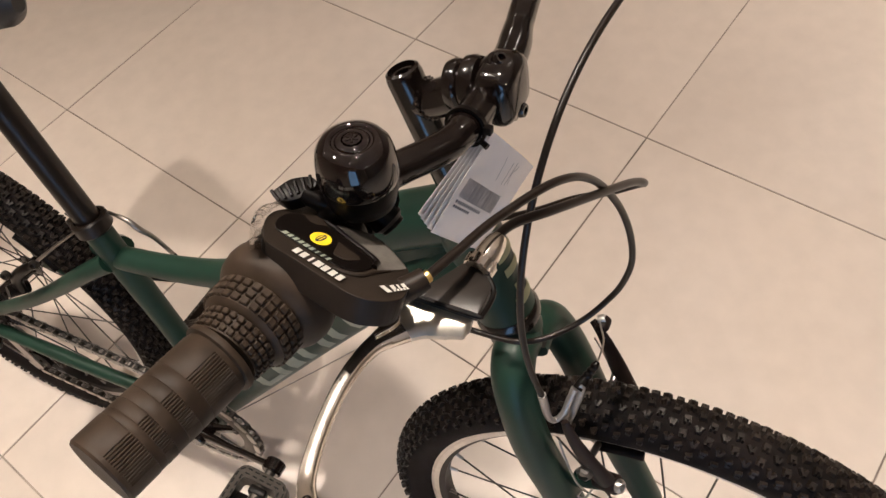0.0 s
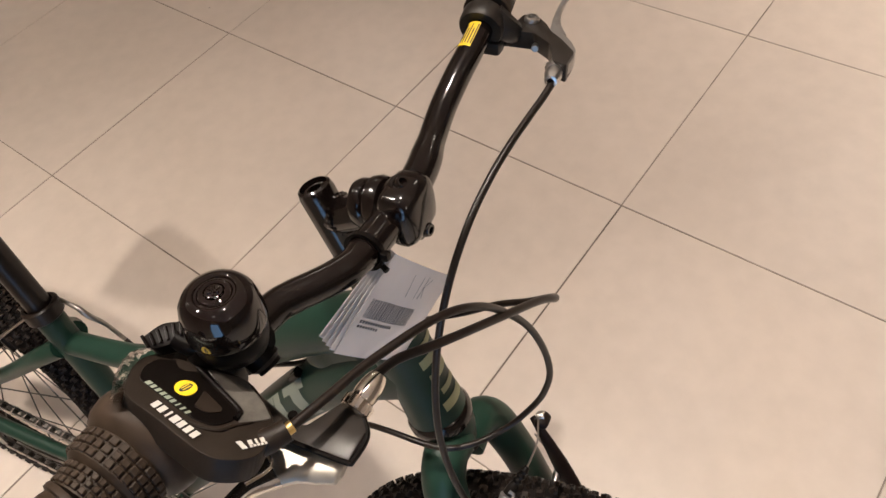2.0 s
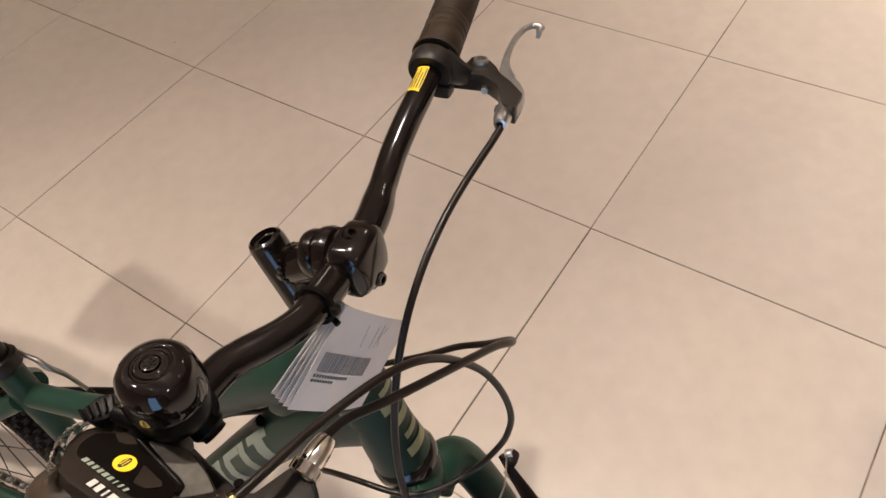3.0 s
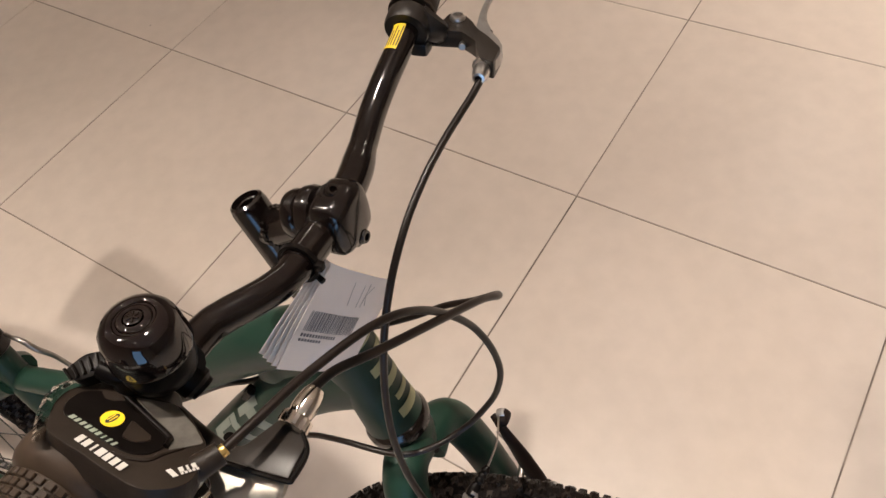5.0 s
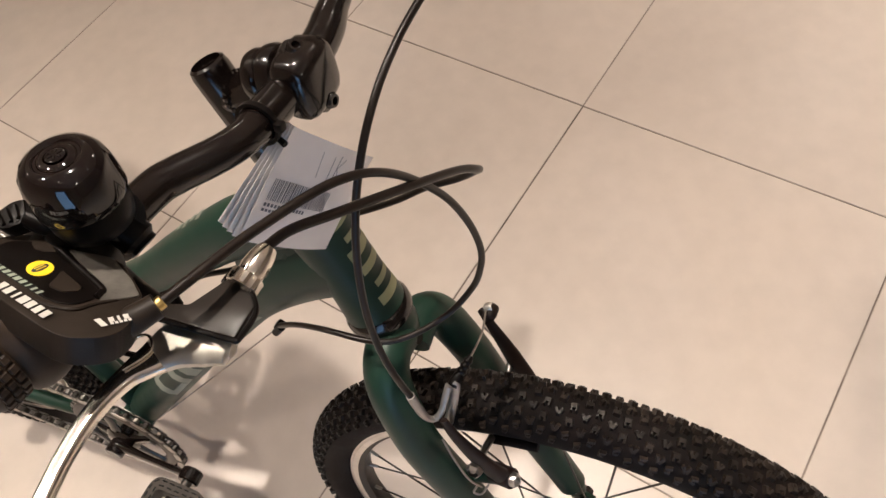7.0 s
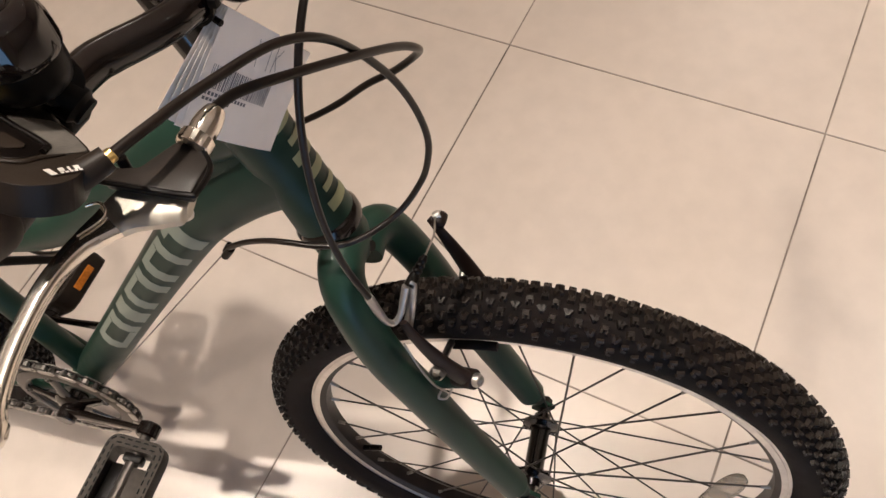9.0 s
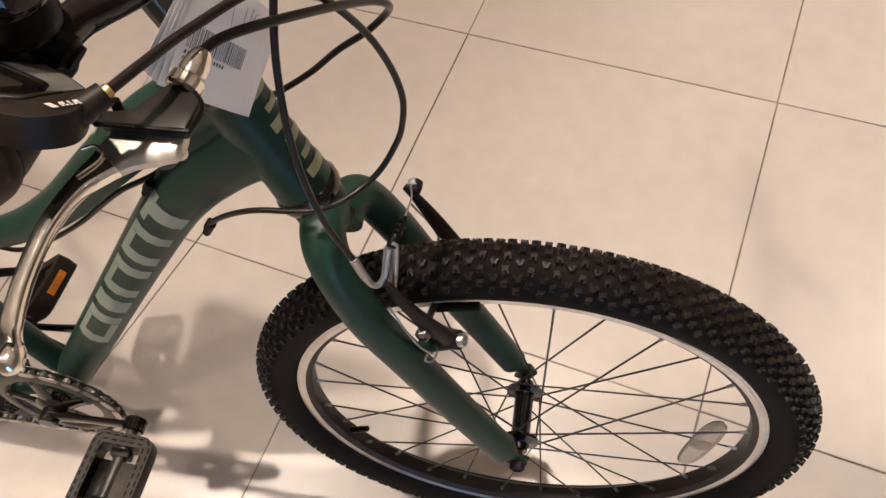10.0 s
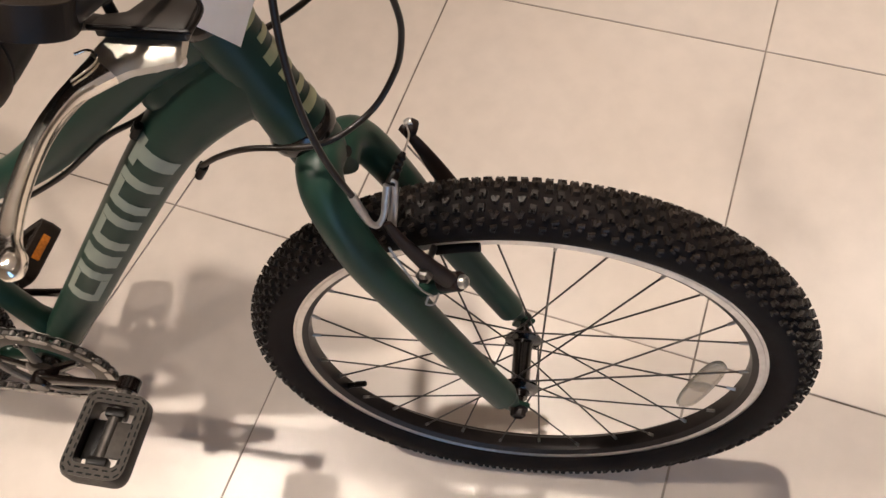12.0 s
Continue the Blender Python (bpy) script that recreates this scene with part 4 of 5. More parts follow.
    sweep(bm, [q(-0.1643, 0.1718, 0.8800), q(-0.1592, 0.1695, 0.8802), q(-0.1540, 0.1735, 0.8802), q(-0.1548, 0.1785, 0.8800), q(-0.1600, 0.1862, 0.8795)], 0.0007, 10)
    e = q(-0.1510, 0.2625, 0.8712)
    lathe(bm, [(0, -0.0070), (0.0030, -0.0056), (0.0045, -0.0024), (0.0048, 0.0010), (0.0042, 0.0044), (0.0025, 0.0064), (0, 0.0070)], basis(e, (0.35, s * 0.9, 0.1)), 20)
    part("lever_blade", bm, [M_BLADE, M_SATIN], lever, "polished aluminium lever blade")
    bm = bmesh.new()
    hex_bolt(bm, q(-0.1300, 0.1600, 0.8690), (0.1, 0, -1), 0.0030, 0.0030)
    part("pivot_bolt", bm, M_ALU, lever, "silver pivot bolt")
    bm = bmesh.new()
    rod(bm, q(-0.1525, 0.1545, 0.8840), q(-0.1530, 0.1540, 0.8912), 0.0024, 10)
    part("reach_screw", bm, M_BLACKSATIN, lever)
    # barrel adjuster with knurled ring
    bm = bmesh.new()
    m = basis(q(-0.1305, 0.1395, 0.8855), q(-0.1272, 0.1190, 0.8890) - q(-0.1305, 0.1395, 0.8855))
    rings = lathe(bm, [(0.0042, -0.001), (0.0072, 0), (0.0077, 0.0008), (0.0077, 0.0054), (0.0068, 0.0060), (0.0056, 0.0062), (0.0058, 0.0072), (0.0062, 0.0095), (0.0059, 0.0140), (0.0050, 0.0184), (0.0040, 0.0206), (0.0024, 0.0210)], m, 24)
    for ring in rings[2:4]:
        for k in range(0, 24, 3):
            ring[k].co += (ring[k].co - (m @ V((0, 0, 0.0025)))).normalized() * -0.0012
    part("barrel_adjuster", bm, M_BLADE, lever, "silver barrel adjuster")
    return lever


build_lever(-1, 0.0, 0.0, 0.0, 0.0, 0.150, "charcoal brake lever bracket with polished blade")


def build_left_lever():
    bm = bmesh.new()
    c, d = bar_at(0.1515)
    lathe(bm, [(0.0089, -0.007), (0.0150, -0.007), (0.0160, -0.005), (0.0160, 0.005), (0.0150, 0.007), (0.0089, 0.007)], basis(c, d), 28)
    block(bm, pose(c.x + 0.007, c.y, c.z - 0.016), (0.014, 0.013, 0.010), 0.003)
    sweep(bm, [c + d * 0.004 + V((0.006, 0, -0.002)), c + d * 0.007 + V((0.016, 0, -0.008)), (-0.1640, 0.1655, 0.9105)], [0.0150, 0.0100, 0.0070], 10, wide=[0.6, 0.75, 0.9])
    # cranked bracket: arm, boss and housing in one casting
    body = [(-0.1800, 0.1760), (-0.1740, 0.1740), (-0.1658, 0.1735), (-0.1645, 0.1832), (-0.1545, 0.1846), (-0.1446, 0.1752), (-0.1383, 0.1663), (-0.1283, 0.1581), (-0.1152, 0.1443), (-0.1150, 0.1262), (-0.1254, 0.1300), (-0.1344, 0.1500), (-0.1481, 0.1601), (-0.1727, 0.1586), (-0.1800, 0.1500)]
    slab(bm, rounded([(x, y, 0.9170) for x, y in body], 0.0018, 3), (-0.0004, 0.001, -0.0135), 0.0014, 2)
    lever = part("brake_lever", bm, M_BRACKET, bike, "charcoal brake lever bracket with polished blade")
    # blade: flat plate under the housing, then a slim hooked finger
    bm = bmesh.new()
    plate = [(-0.1420, 0.1745), (-0.1430, 0.1850), (-0.1350, 0.1810), (-0.1300, 0.1700), (-0.1218, 0.1610), (-0.1160, 0.1515), (-0.1140, 0.1400), (-0.1160, 0.1270), (-0.1230, 0.1350), (-0.1330, 0.1560)]
    slab(bm, rounded([(x, y, 0.9142) for x, y in plate], 0.0025, 3), (0, 0.0005, -0.0075), 0.0014, 2)
    sweep(bm, [(-0.1340, 0.1720, 0.9105), (-0.1398, 0.1830, 0.9115), (-0.1432, 0.1960, 0.9120), (-0.1452, 0.2130, 0.9120), (-0.1455, 0.2300, 0.9120), (-0.1430, 0.2430, 0.9120), (-0.1395, 0.2492, 0.9118), (-0.1345, 0.2502, 0.9114), (-0.1315, 0.2480, 0.9105)], [0.0032, 0.0029, 0.0025, 0.0023, 0.0023, 0.0023, 0.0025, 0.0030, 0.0027], 12, wide=[1.6, 1.3, 1.05, 1.0, 1.0, 1.0, 1.05, 1.1, 1.0], hint=(1, 0, 0))
    sweep(bm, [(-0.1345, 0.2495, 0.9100), (-0.1340, 0.2485, 0.9060), (-0.1347, 0.2468, 0.9030)], [0.0025, 0.0022, 0.0016], 10)
    part("lever_blade", bm, M_CAST, lever, "satin aluminium lever blade")
    bm = bmesh.new()
    hex_bolt(bm, (-0.1560, 0.1765, 0.9168), (0.1, 0, 1), 0.0056, 0.0034)
    part("pivot_bolt", bm, M_ALU, lever, "silver pivot bolt")
    bm = bmesh.new()
    rod(bm, (-0.1470, 0.1590, 0.9080), (-0.1458, 0.1540, 0.9085), 0.0026, 10)
    part("reach_screw", bm, M_STEEL, lever)
    # barrel adjuster with knurled ring
    bm = bmesh.new()
    m = basis((-0.1240, 0.1350, 0.9085), (0.0025, -0.0205, 0.0020))
    rings = lathe(bm, [(0.0042, -0.006), (0.0070, 0), (0.0075, 0.0008), (0.0075, 0.0054), (0.0066, 0.0060), (0.0054, 0.0062), (0.0056, 0.0072), (0.0060, 0.0095), (0.0057, 0.0140), (0.0048, 0.0184), (0.0040, 0.0206), (0.0024, 0.0210)], m, 24)
    for ring in rings[1:4]:
        for k in range(0, 24, 3):
            ring[k].co += (ring[k].co - (m @ V((0, 0, 0.0025)))).normalized() * -0.0012
    part("barrel_adjuster", bm, M_ALU, lever, "silver barrel adjuster")


build_left_lever()


def build_bell():
    c = V((-0.1815, -0.1455, 0.9275))
    m = basis(c, (0.02, -0.03, 1.0)) @ Matrix.Diagonal((0.88, 0.88, 0.93, 1))
    bm = bmesh.new()
    lathe(bm, [(0.0188, 0.0062), (0.0196, 0.0055), (0.0202, 0.0066), (0.0203, 0.0090), (0.0201, 0.0130), (0.0196, 0.0180), (0.0184, 0.0230), (0.0160, 0.0264), (0.0128, 0.0280), (0.0112, 0.0284), (0.0104, 0.0281), (0.0098, 0.0272), (0.0086, 0.0272), (0.0080, 0.0280), (0.0066, 0.0284), (0.0052, 0.0282), (0.0050, 0.0268), (0.0, 0.0268)], m, 56)
    bell = part("bell", bm, M_BELL, bike, "gloss black dome bicycle bell")
    bm = bmesh.new()
    lathe(bm, [(0.0046, 0.0268), (0.0044, 0.0286), (0.0032, 0.0290), (0.0, 0.0290)], m, 12)
    for k in range(3):
        block(bm, m @ pose(0, 0, 0.0289, 0, 0, 60 * k), (0.0066, 0.0012, 0.0010), 0.0003, 1)
    part("screw", bm, M_BELL, bell, "black dome screw")
    bm = bmesh.new()
    lathe(bm, [(0.0, -0.0125), (0.0125, -0.0125), (0.0170, -0.0090), (0.0186, -0.0030), (0.0188, 0.0040), (0.0182, 0.0072), (0.0, 0.0075)], m, 32)
    b, d = bar_at(-0.131)
    lathe(bm, [(0.0089, -0.007), (0.0140, -0.007), (0.0148, -0.005), (0.0148, 0.005), (0.0140, 0.007), (0.0089, 0.007)], basis(b, d), 24)
    sweep(bm, [b + V((0.004, 0, 0.008)), c + V((0.004, 0.006, -0.012))], [0.0095, 0.0105], 14)
    sweep(bm, [c + V((-0.004, -0.004, -0.008)), c + V((-0.010, -0.009, -0.010)), c + V((-0.016, -0.010, -0.010))], [0.0080, 0.0070, 0.0050], 14)
    rod(bm, (-0.188, -0.1385, 0.9150), (-0.1725, -0.1400, 0.9010), 0.0082, 18, bevel=0.0022)
    rod(bm, (-0.1732, -0.1399, 0.9016), (-0.1712, -0.1402, 0.8998), 0.0062, 14)
    part("base", bm, M_BLACKSATIN, bell, "black plastic bell base and clamp")
    # ribbed thumb lever
    bm = bmesh.new()
    paddle = [(-0.2170, -0.1640, 0.9270), (-0.2120, -0.1540, 0.9290), (-0.2030, -0.1500, 0.9300), (-0.1985, -0.1520, 0.9290), (-0.2010, -0.1600, 0.9270), (-0.2090, -0.1655, 0.9255)]
    slab(bm, rounded(paddle, 0.003, 3), (0.0015, 0.001, -0.0055), 0.0012, 2)
    sweep(bm, [(-0.2040, -0.1570, 0.9255), (-0.1970, -0.1560, 0.9220), (-0.1900, -0.1530, 0.9190)], [0.0042, 0.0045, 0.0050], 12)
    part("thumb_lever", bm, M_BLACKSATIN, bell, "black ribbed thumb lever")
    bm = bmesh.new()
    for k in range(6):
        t = k / 5
        rod(bm, V((-0.2165, -0.1625, 0.9278)).lerp(V((-0.2035, -0.1505, 0.9305)), t), V((-0.2110, -0.1655, 0.9262)).lerp(V((-0.1995, -0.1560, 0.9288)), t), 0.0008, 6)
    tagged(part("ribs", bm, M_BLACKSATIN, bell, "fine ribs of the thumb lever"), kind="stuff")


build_bell()


# ---- cables ----
def cable(name, pts, r, mat, label, parent=None):
    bm = bmesh.new()
    sweep(bm, pts, r, 12, per=8)
    return part(name, bm, mat, parent or bike, label)


def build_cables():
    front = [(-0.1212, 0.116, 0.9078), (-0.1232, 0.1039, 0.9041), (-0.1265, 0.0863, 0.8996), (-0.1304, 0.0638, 0.8937), (-0.1341, 0.0384, 0.8849), (-0.1373, 0.0126, 0.8706), (-0.1396, -0.0113, 0.8488), (-0.1408, -0.0308, 0.8195), (-0.1405, -0.0444, 0.7847), (-0.1383, -0.0526, 0.7491), (-0.1337, -0.0568, 0.7167), (-0.1264, -0.0586, 0.6864), (-0.1165, -0.0585, 0.657)]
    cable("brake_cable", front, 0.0025, M_CABLE, "black front brake cable housing")
    rear = [(-0.1292, -0.1195, 0.8885), (-0.1240, -0.106, 0.8870), (-0.1120, -0.085, 0.880), (-0.0960, -0.040, 0.858), (-0.0860, -0.005, 0.838), (-0.0815, 0.012, 0.824), (-0.0880, 0.026, 0.808), (-0.1065, 0.035, 0.787), (-0.1320, 0.042, 0.766), (-0.1600, 0.046, 0.741), (-0.1930, 0.045, 0.720), (-0.235, 0.036, 0.703), (-0.268, 0.016, 0.686), (-0.292, 0.000, 0.672), (-0.335, -0.002, 0.648), (-0.400, -0.002, 0.597), (-0.470, -0.001, 0.555), (-0.520, 0.012, 0.532), (-0.555, 0.026, 0.528), (-0.5725, 0.0270, 0.5440)]
    cable("brake_cable", rear, 0.0025, M_CABLE, "black rear brake cable housing")
    shift = [(-0.1408, -0.1685, 0.9086), (-0.1355, -0.1500, 0.9068), (-0.1280, -0.120, 0.9020), (-0.1130, -0.080, 0.8945), (-0.1020, -0.050, 0.874), (-0.0915, -0.020, 0.833), (-0.0830, -0.006, 0.798), (-0.0785, 0.000, 0.766), (-0.0810, 0.001, 0.742), (-0.0880, 0.000, 0.721), (-0.1040, -0.010, 0.698), (-0.1260, -0.030, 0.690), (-0.1490, -0.040, 0.688), (-0.1920, -0.038, 0.682), (-0.2220, -0.031, 0.665), (-0.2440, -0.0265, 0.648)]
    cable("shift_cable", shift, 0.0023, M_CABLE, "black gear cable housing")
    cable("gear_wire", [(-0.246, -0.0265, 0.645), (-0.380, -0.0235, 0.4830), (-0.520, -0.020, 0.3140), (-0.552, -0.018, 0.272)], 0.0007, M_STEEL, "thin bare steel gear wire")


build_cables()

# ---- front and rear rim brakes ----
def build_front_brake():
    # right arm, brown-black, from pivot bolt up to the cable noodle
    for s in (-1, 1):
        def q(x, y, z):
            return V((x + (-0.008 if s < 0 else -0.010), s * y, z + 0.002))
        top = q(-0.0915, 0.0500, 0.6160) if s < 0 else q(-0.0980, 0.0600, 0.606)
        bm = bmesh.new()
        sweep(bm, [q(-0.0480, 0.0440, 0.5290), q(-0.0570, 0.0470, 0.5450), q(-0.0700, 0.0500, 0.5700), q(-0.0840, 0.0510, 0.5980), top], [0.0090, 0.0096, 0.0080, 0.0055, 0.0036], 16, wide=[0.75, 0.6, 0.55, 0.55, 0.6])
        rod(bm, q(-0.060, 0.0400, 0.5235), q(-0.0405, 0.0450, 0.5330), 0.0088, 16)
        if s > 0:
            block(bm, pose(-0.0985, 0.0590, 0.6085, 0, 30, 0), (0.011, 0.016, 0.013), 0.0052, 3)
        arm = part("brake_arm", bm, M_ARM, bike, "dark brake arm of the front rim brake")
        bm = bmesh.new()
        hex_bolt(bm, q(-0.0415, 0.0450, 0.5325), (0.9, -0.25 * -s, 0.42), 0.0062, 0.006)
        part("pivot_bolt", bm, M_ALU, arm, "silver pivot bolt")
        if s > 0:
            bm = bmesh.new()
            hex_bolt(bm, top + V((0.006, 0, 0.003)), (0.8, s * 0.2, 0.5), 0.0050, 0.006)
            part("cable_bolt", bm, M_ALU, arm, "silver cable anchor bolt")
        # brake shoe against the rim
        bm = bmesh.new()
        pts = [FRONT + V((0.2500 * math.cos(radians(a)), s * 0.0190, 0.2500 * math.sin(radians(a)))) for a in (98, 101, 104, 107)]
        sweep(bm, pts, 0.0046, 12, wide=0.85)
        part("brake_shoe", bm, M_TYRE, arm, "black rubber brake shoe")
        bm = bmesh.new()
        rod(bm, q(-0.0660, 0.0200, 0.545), q(-0.0700, 0.0580, 0.556), 0.0032, 12)
        lathe(bm, [(0.003, 0), (0.0070, 0), (0.0070, 0.004), (0.0050, 0.006)], basis(q(-0.0685, 0.0540, 0.5545), (-0.1, s, 0.25)), 6)
        part("shoe_bolt", bm, M_STEEL, arm, "grey steel shoe bolt and washers")
        # return spring
        bm = bmesh.new()
        sweep(bm, [q(-0.0640, 0.0560, 0.5240), q(-0.0730, 0.0590, 0.540), q(-0.0830, 0.0580, 0.565), q(-0.0930, 0.0540, 0.590)], 0.0009, 8)
        sweep(bm, [q(-0.0600, 0.050, 0.5200), q(-0.0640, 0.058, 0.5150), q(-0.0700, 0.060, 0.5180), q(-0.0680, 0.057, 0.5250)], 0.0010, 8)
        part("spring", bm, M_STEEL, arm, "thin steel return spring")
        if s < 0:
            bm = bmesh.new()
            noodle = [(-0.1173, -0.0586, 0.6600), (-0.1136, -0.0570, 0.6386), (-0.1108, -0.0540, 0.6222), (-0.1067, -0.0500, 0.6155), (-0.1020, -0.0460, 0.6226), (-0.0999, -0.0400, 0.6342), (-0.0979, -0.0350, 0.6450)]
            sweep(bm, noodle, [0.0034, 0.0034, 0.0026, 0.0025, 0.0026, 0.0029, 0.0032], 14)
            part("noodle", bm, M_CAST, arm, "bent silver cable noodle")
            bm = bmesh.new()
            sweep(bm, [(-0.0960, -0.0335, 0.6480), (-0.0936, -0.0330, 0.6443), (-0.0959, -0.0370, 0.6231), (-0.1001, -0.0420, 0.5997)], [0.0024, 0.0036, 0.0036, 0.0040], 14, wide=0.75)
            part("noodle_link", bm, M_CAST, arm, "silver link of the noodle")
            bm = bmesh.new()
            path = [V((-0.0960, -0.0340, 0.6440)).lerp(V((-0.0871, -0.0140, 0.6583)), k / 12) for k in range(13)]
            sweep(bm, path, [0.0042, 0.0044, 0.0044, 0.0043, 0.0042, 0.0032, 0.0042, 0.0030, 0.0040, 0.0028, 0.0037, 0.0025, 0.0018], 12, per=1)
            part("rubber_boot", bm, M_BLACKSATIN, arm, "black ribbed rubber boot")
            bm = bmesh.new()
            sweep(bm, [(-0.0873, -0.0145, 0.6580), (-0.0894, 0.0150, 0.6450), (-0.0980, 0.0450, 0.6230), (-0.1035, 0.0640, 0.6100)], 0.0008, 8)
            part("brake_wire", bm, M_STEEL, arm, "bare steel brake wire")


build_front_brake()


def build_rear_brake():
    for s in (-1, 1):
        def q(x, y, z):
            return V((x, s * y + 0.010, z))
        bm = bmesh.new()
        sweep(bm, [q(-0.800, 0.046, 0.452), q(-0.788, 0.047, 0.480), q(-0.765, 0.046, 0.503), q(-0.7365, 0.040, 0.522)], [0.0085, 0.0080, 0.0068, 0.0055], 14, wide=0.7)
        rod(bm, q(-0.797, 0.036, 0.450), q(-0.806, 0.058, 0.458), 0.0085, 14)
        arm = part("brake_arm", bm, M_BLACKSATIN, bike, "black brake arm of the rear rim brake")
        bm = bmesh.new()
        hex_bolt(bm, q(-0.7907, 0.052, 0.4920), (0.2, s, 0.3), 0.0062, 0.006)
        part("pivot_bolt", bm, M_DARKSTEEL, arm, "dark steel pivot bolt")
        bm = bmesh.new()
        hex_bolt(bm, q(-0.7365, 0.042, 0.5225), (0.4, s, 0.6), 0.0058, 0.006)
        part("cable_bolt", bm, M_DARKSTEEL, arm, "dark steel cable bolt")
        bm = bmesh.new()
        pts = [REAR + V((0.2500 * math.cos(radians(a)), s * 0.0190, 0.2500 * math.sin(radians(a)))) for a in (36, 41, 46, 51)]
        sweep(bm, pts, 0.0060, 12, wide=0.85)
        part("brake_shoe", bm, M_BLACKSATIN, arm, "black rubber brake shoe")
    bm = bmesh.new()
    sweep(bm, [(-0.5725, 0.0265, 0.5455), (-0.5800, 0.0200, 0.5750), (-0.5867, 0.012, 0.5946), (-0.5960, 0.011, 0.6045), (-0.6090, 0.010, 0.6090), (-0.6240, 0.014, 0.6040)], [0.0025, 0.0025, 0.0034, 0.0030, 0.0022, 0.0022], 12)
    part("noodle", bm, M_STEEL, bike, "bent grey noodle of the rear brake")
    bm = bmesh.new()
    sweep(bm, [(-0.6779, 0.005, 0.5675), (-0.708, -0.012, 0.546), (-0.7365, -0.030, 0.5240)], [0.0014, 0.0018, 0.0022], 8)
    part("brake_wire", bm, M_STEEL, bike, "bare steel wire of the rear brake")


build_rear_brake()

# ---- seat, cranks, chain, pedals, gears, stand ----
def build_seat():
    ax = (SEAT_TOP - BB).normalized()
    bm = bmesh.new()
    top = SEAT_TOP + ax * 0.245
    rod(bm, SEAT_TOP + ax * 0.004, top, 0.0138, 28)
    part("seat_post", bm, M_CABLE, bike, "gloss black seat post")
    bm = bmesh.new()
    n, k = 22, 24
    rings = []
    for i in range(n + 1):
        t = i / n
        x = -0.571 - 0.272 * t
        half = float(np.interp(t, [0, 0.03, 0.10, 0.30, 0.50, 0.68, 0.85, 0.96, 1.0], [0.006, 0.015, 0.021, 0.026, 0.044, 0.066, 0.077, 0.074, 0.055]))
        thick = float(np.interp(t, [0, 0.04, 0.15, 0.6, 0.95, 1.0], [0.006, 0.016, 0.022, 0.026, 0.026, 0.012]))
        zc = 0.866 + 0.012 * t * t - 0.004 * math.sin(math.pi * t)
        rings.append([bm.verts.new((x, half * math.copysign(abs(math.cos(2 * math.pi * j / k)) ** 0.8, math.cos(2 * math.pi * j / k)), zc + thick * (math.sin(2 * math.pi * j / k) if math.sin(2 * math.pi * j / k) > 0 else 1.25 * math.sin(2 * math.pi * j / k)))) for j in range(k)])
    for a, b in zip(rings, rings[1:]):
        for j in range(k):
            bm.faces.new((a[j], a[(j + 1) % k], b[(j + 1) % k], b[j]))
    bm.faces.new(rings[0])
    bm.faces.new(rings[-1])
    part("saddle", bm, M_SADDLE, bike, "black padded saddle")
    bm = bmesh.new()
    for s in (-1, 1):
        sweep(bm, [(-0.606, s * 0.006, 0.842), (-0.645, s * 0.020, 0.822), (-0.72, s * 0.022, 0.822), (-0.775, s * 0.030, 0.840)], 0.0036, 10)
    block(bm, basis(top, ax), (0.034, 0.052, 0.024), 0.006, 3)
    part("saddle_rails", bm, M_DARKSTEEL, bike, "dark steel saddle rails and clamp")


build_seat()

CHAIN_Y = -0.043
CRANK = V((0.1320, 0, 0.0350))


def build_crank(s):
    end = BB + CRANK * (-s)
    y0, y1 = s * 0.060, s * 0.074
    bm = bmesh.new()
    a, b = BB + V((0, y0, 0)), end + V((0, y1, 0))
    sweep(bm, [a, a.lerp(b, 0.15), a.lerp(b, 0.5), a.lerp(b, 0.85), b], [0.0120, 0.0090, 0.0070, 0.0066, 0.0090], 16, wide=[0.7, 0.62, 0.62, 0.62, 0.6])
    rod(bm, BB + V((0, s * 0.030, 0)), BB + V((0, s * 0.072, 0)), 0.0120, 20)
    rod(bm, b + V((0, -s * 0.008, 0)), b + V((0, s * 0.008, 0)), 0.0128, 20)
    crank = part("crank_arm", bm, M_BLACKGLOSS, bike, "gloss black crank arm")
    return crank, end, y1


crank_right, pedal_right, py_right = build_crank(-1)
_, pedal_left, py_left = build_crank(1)


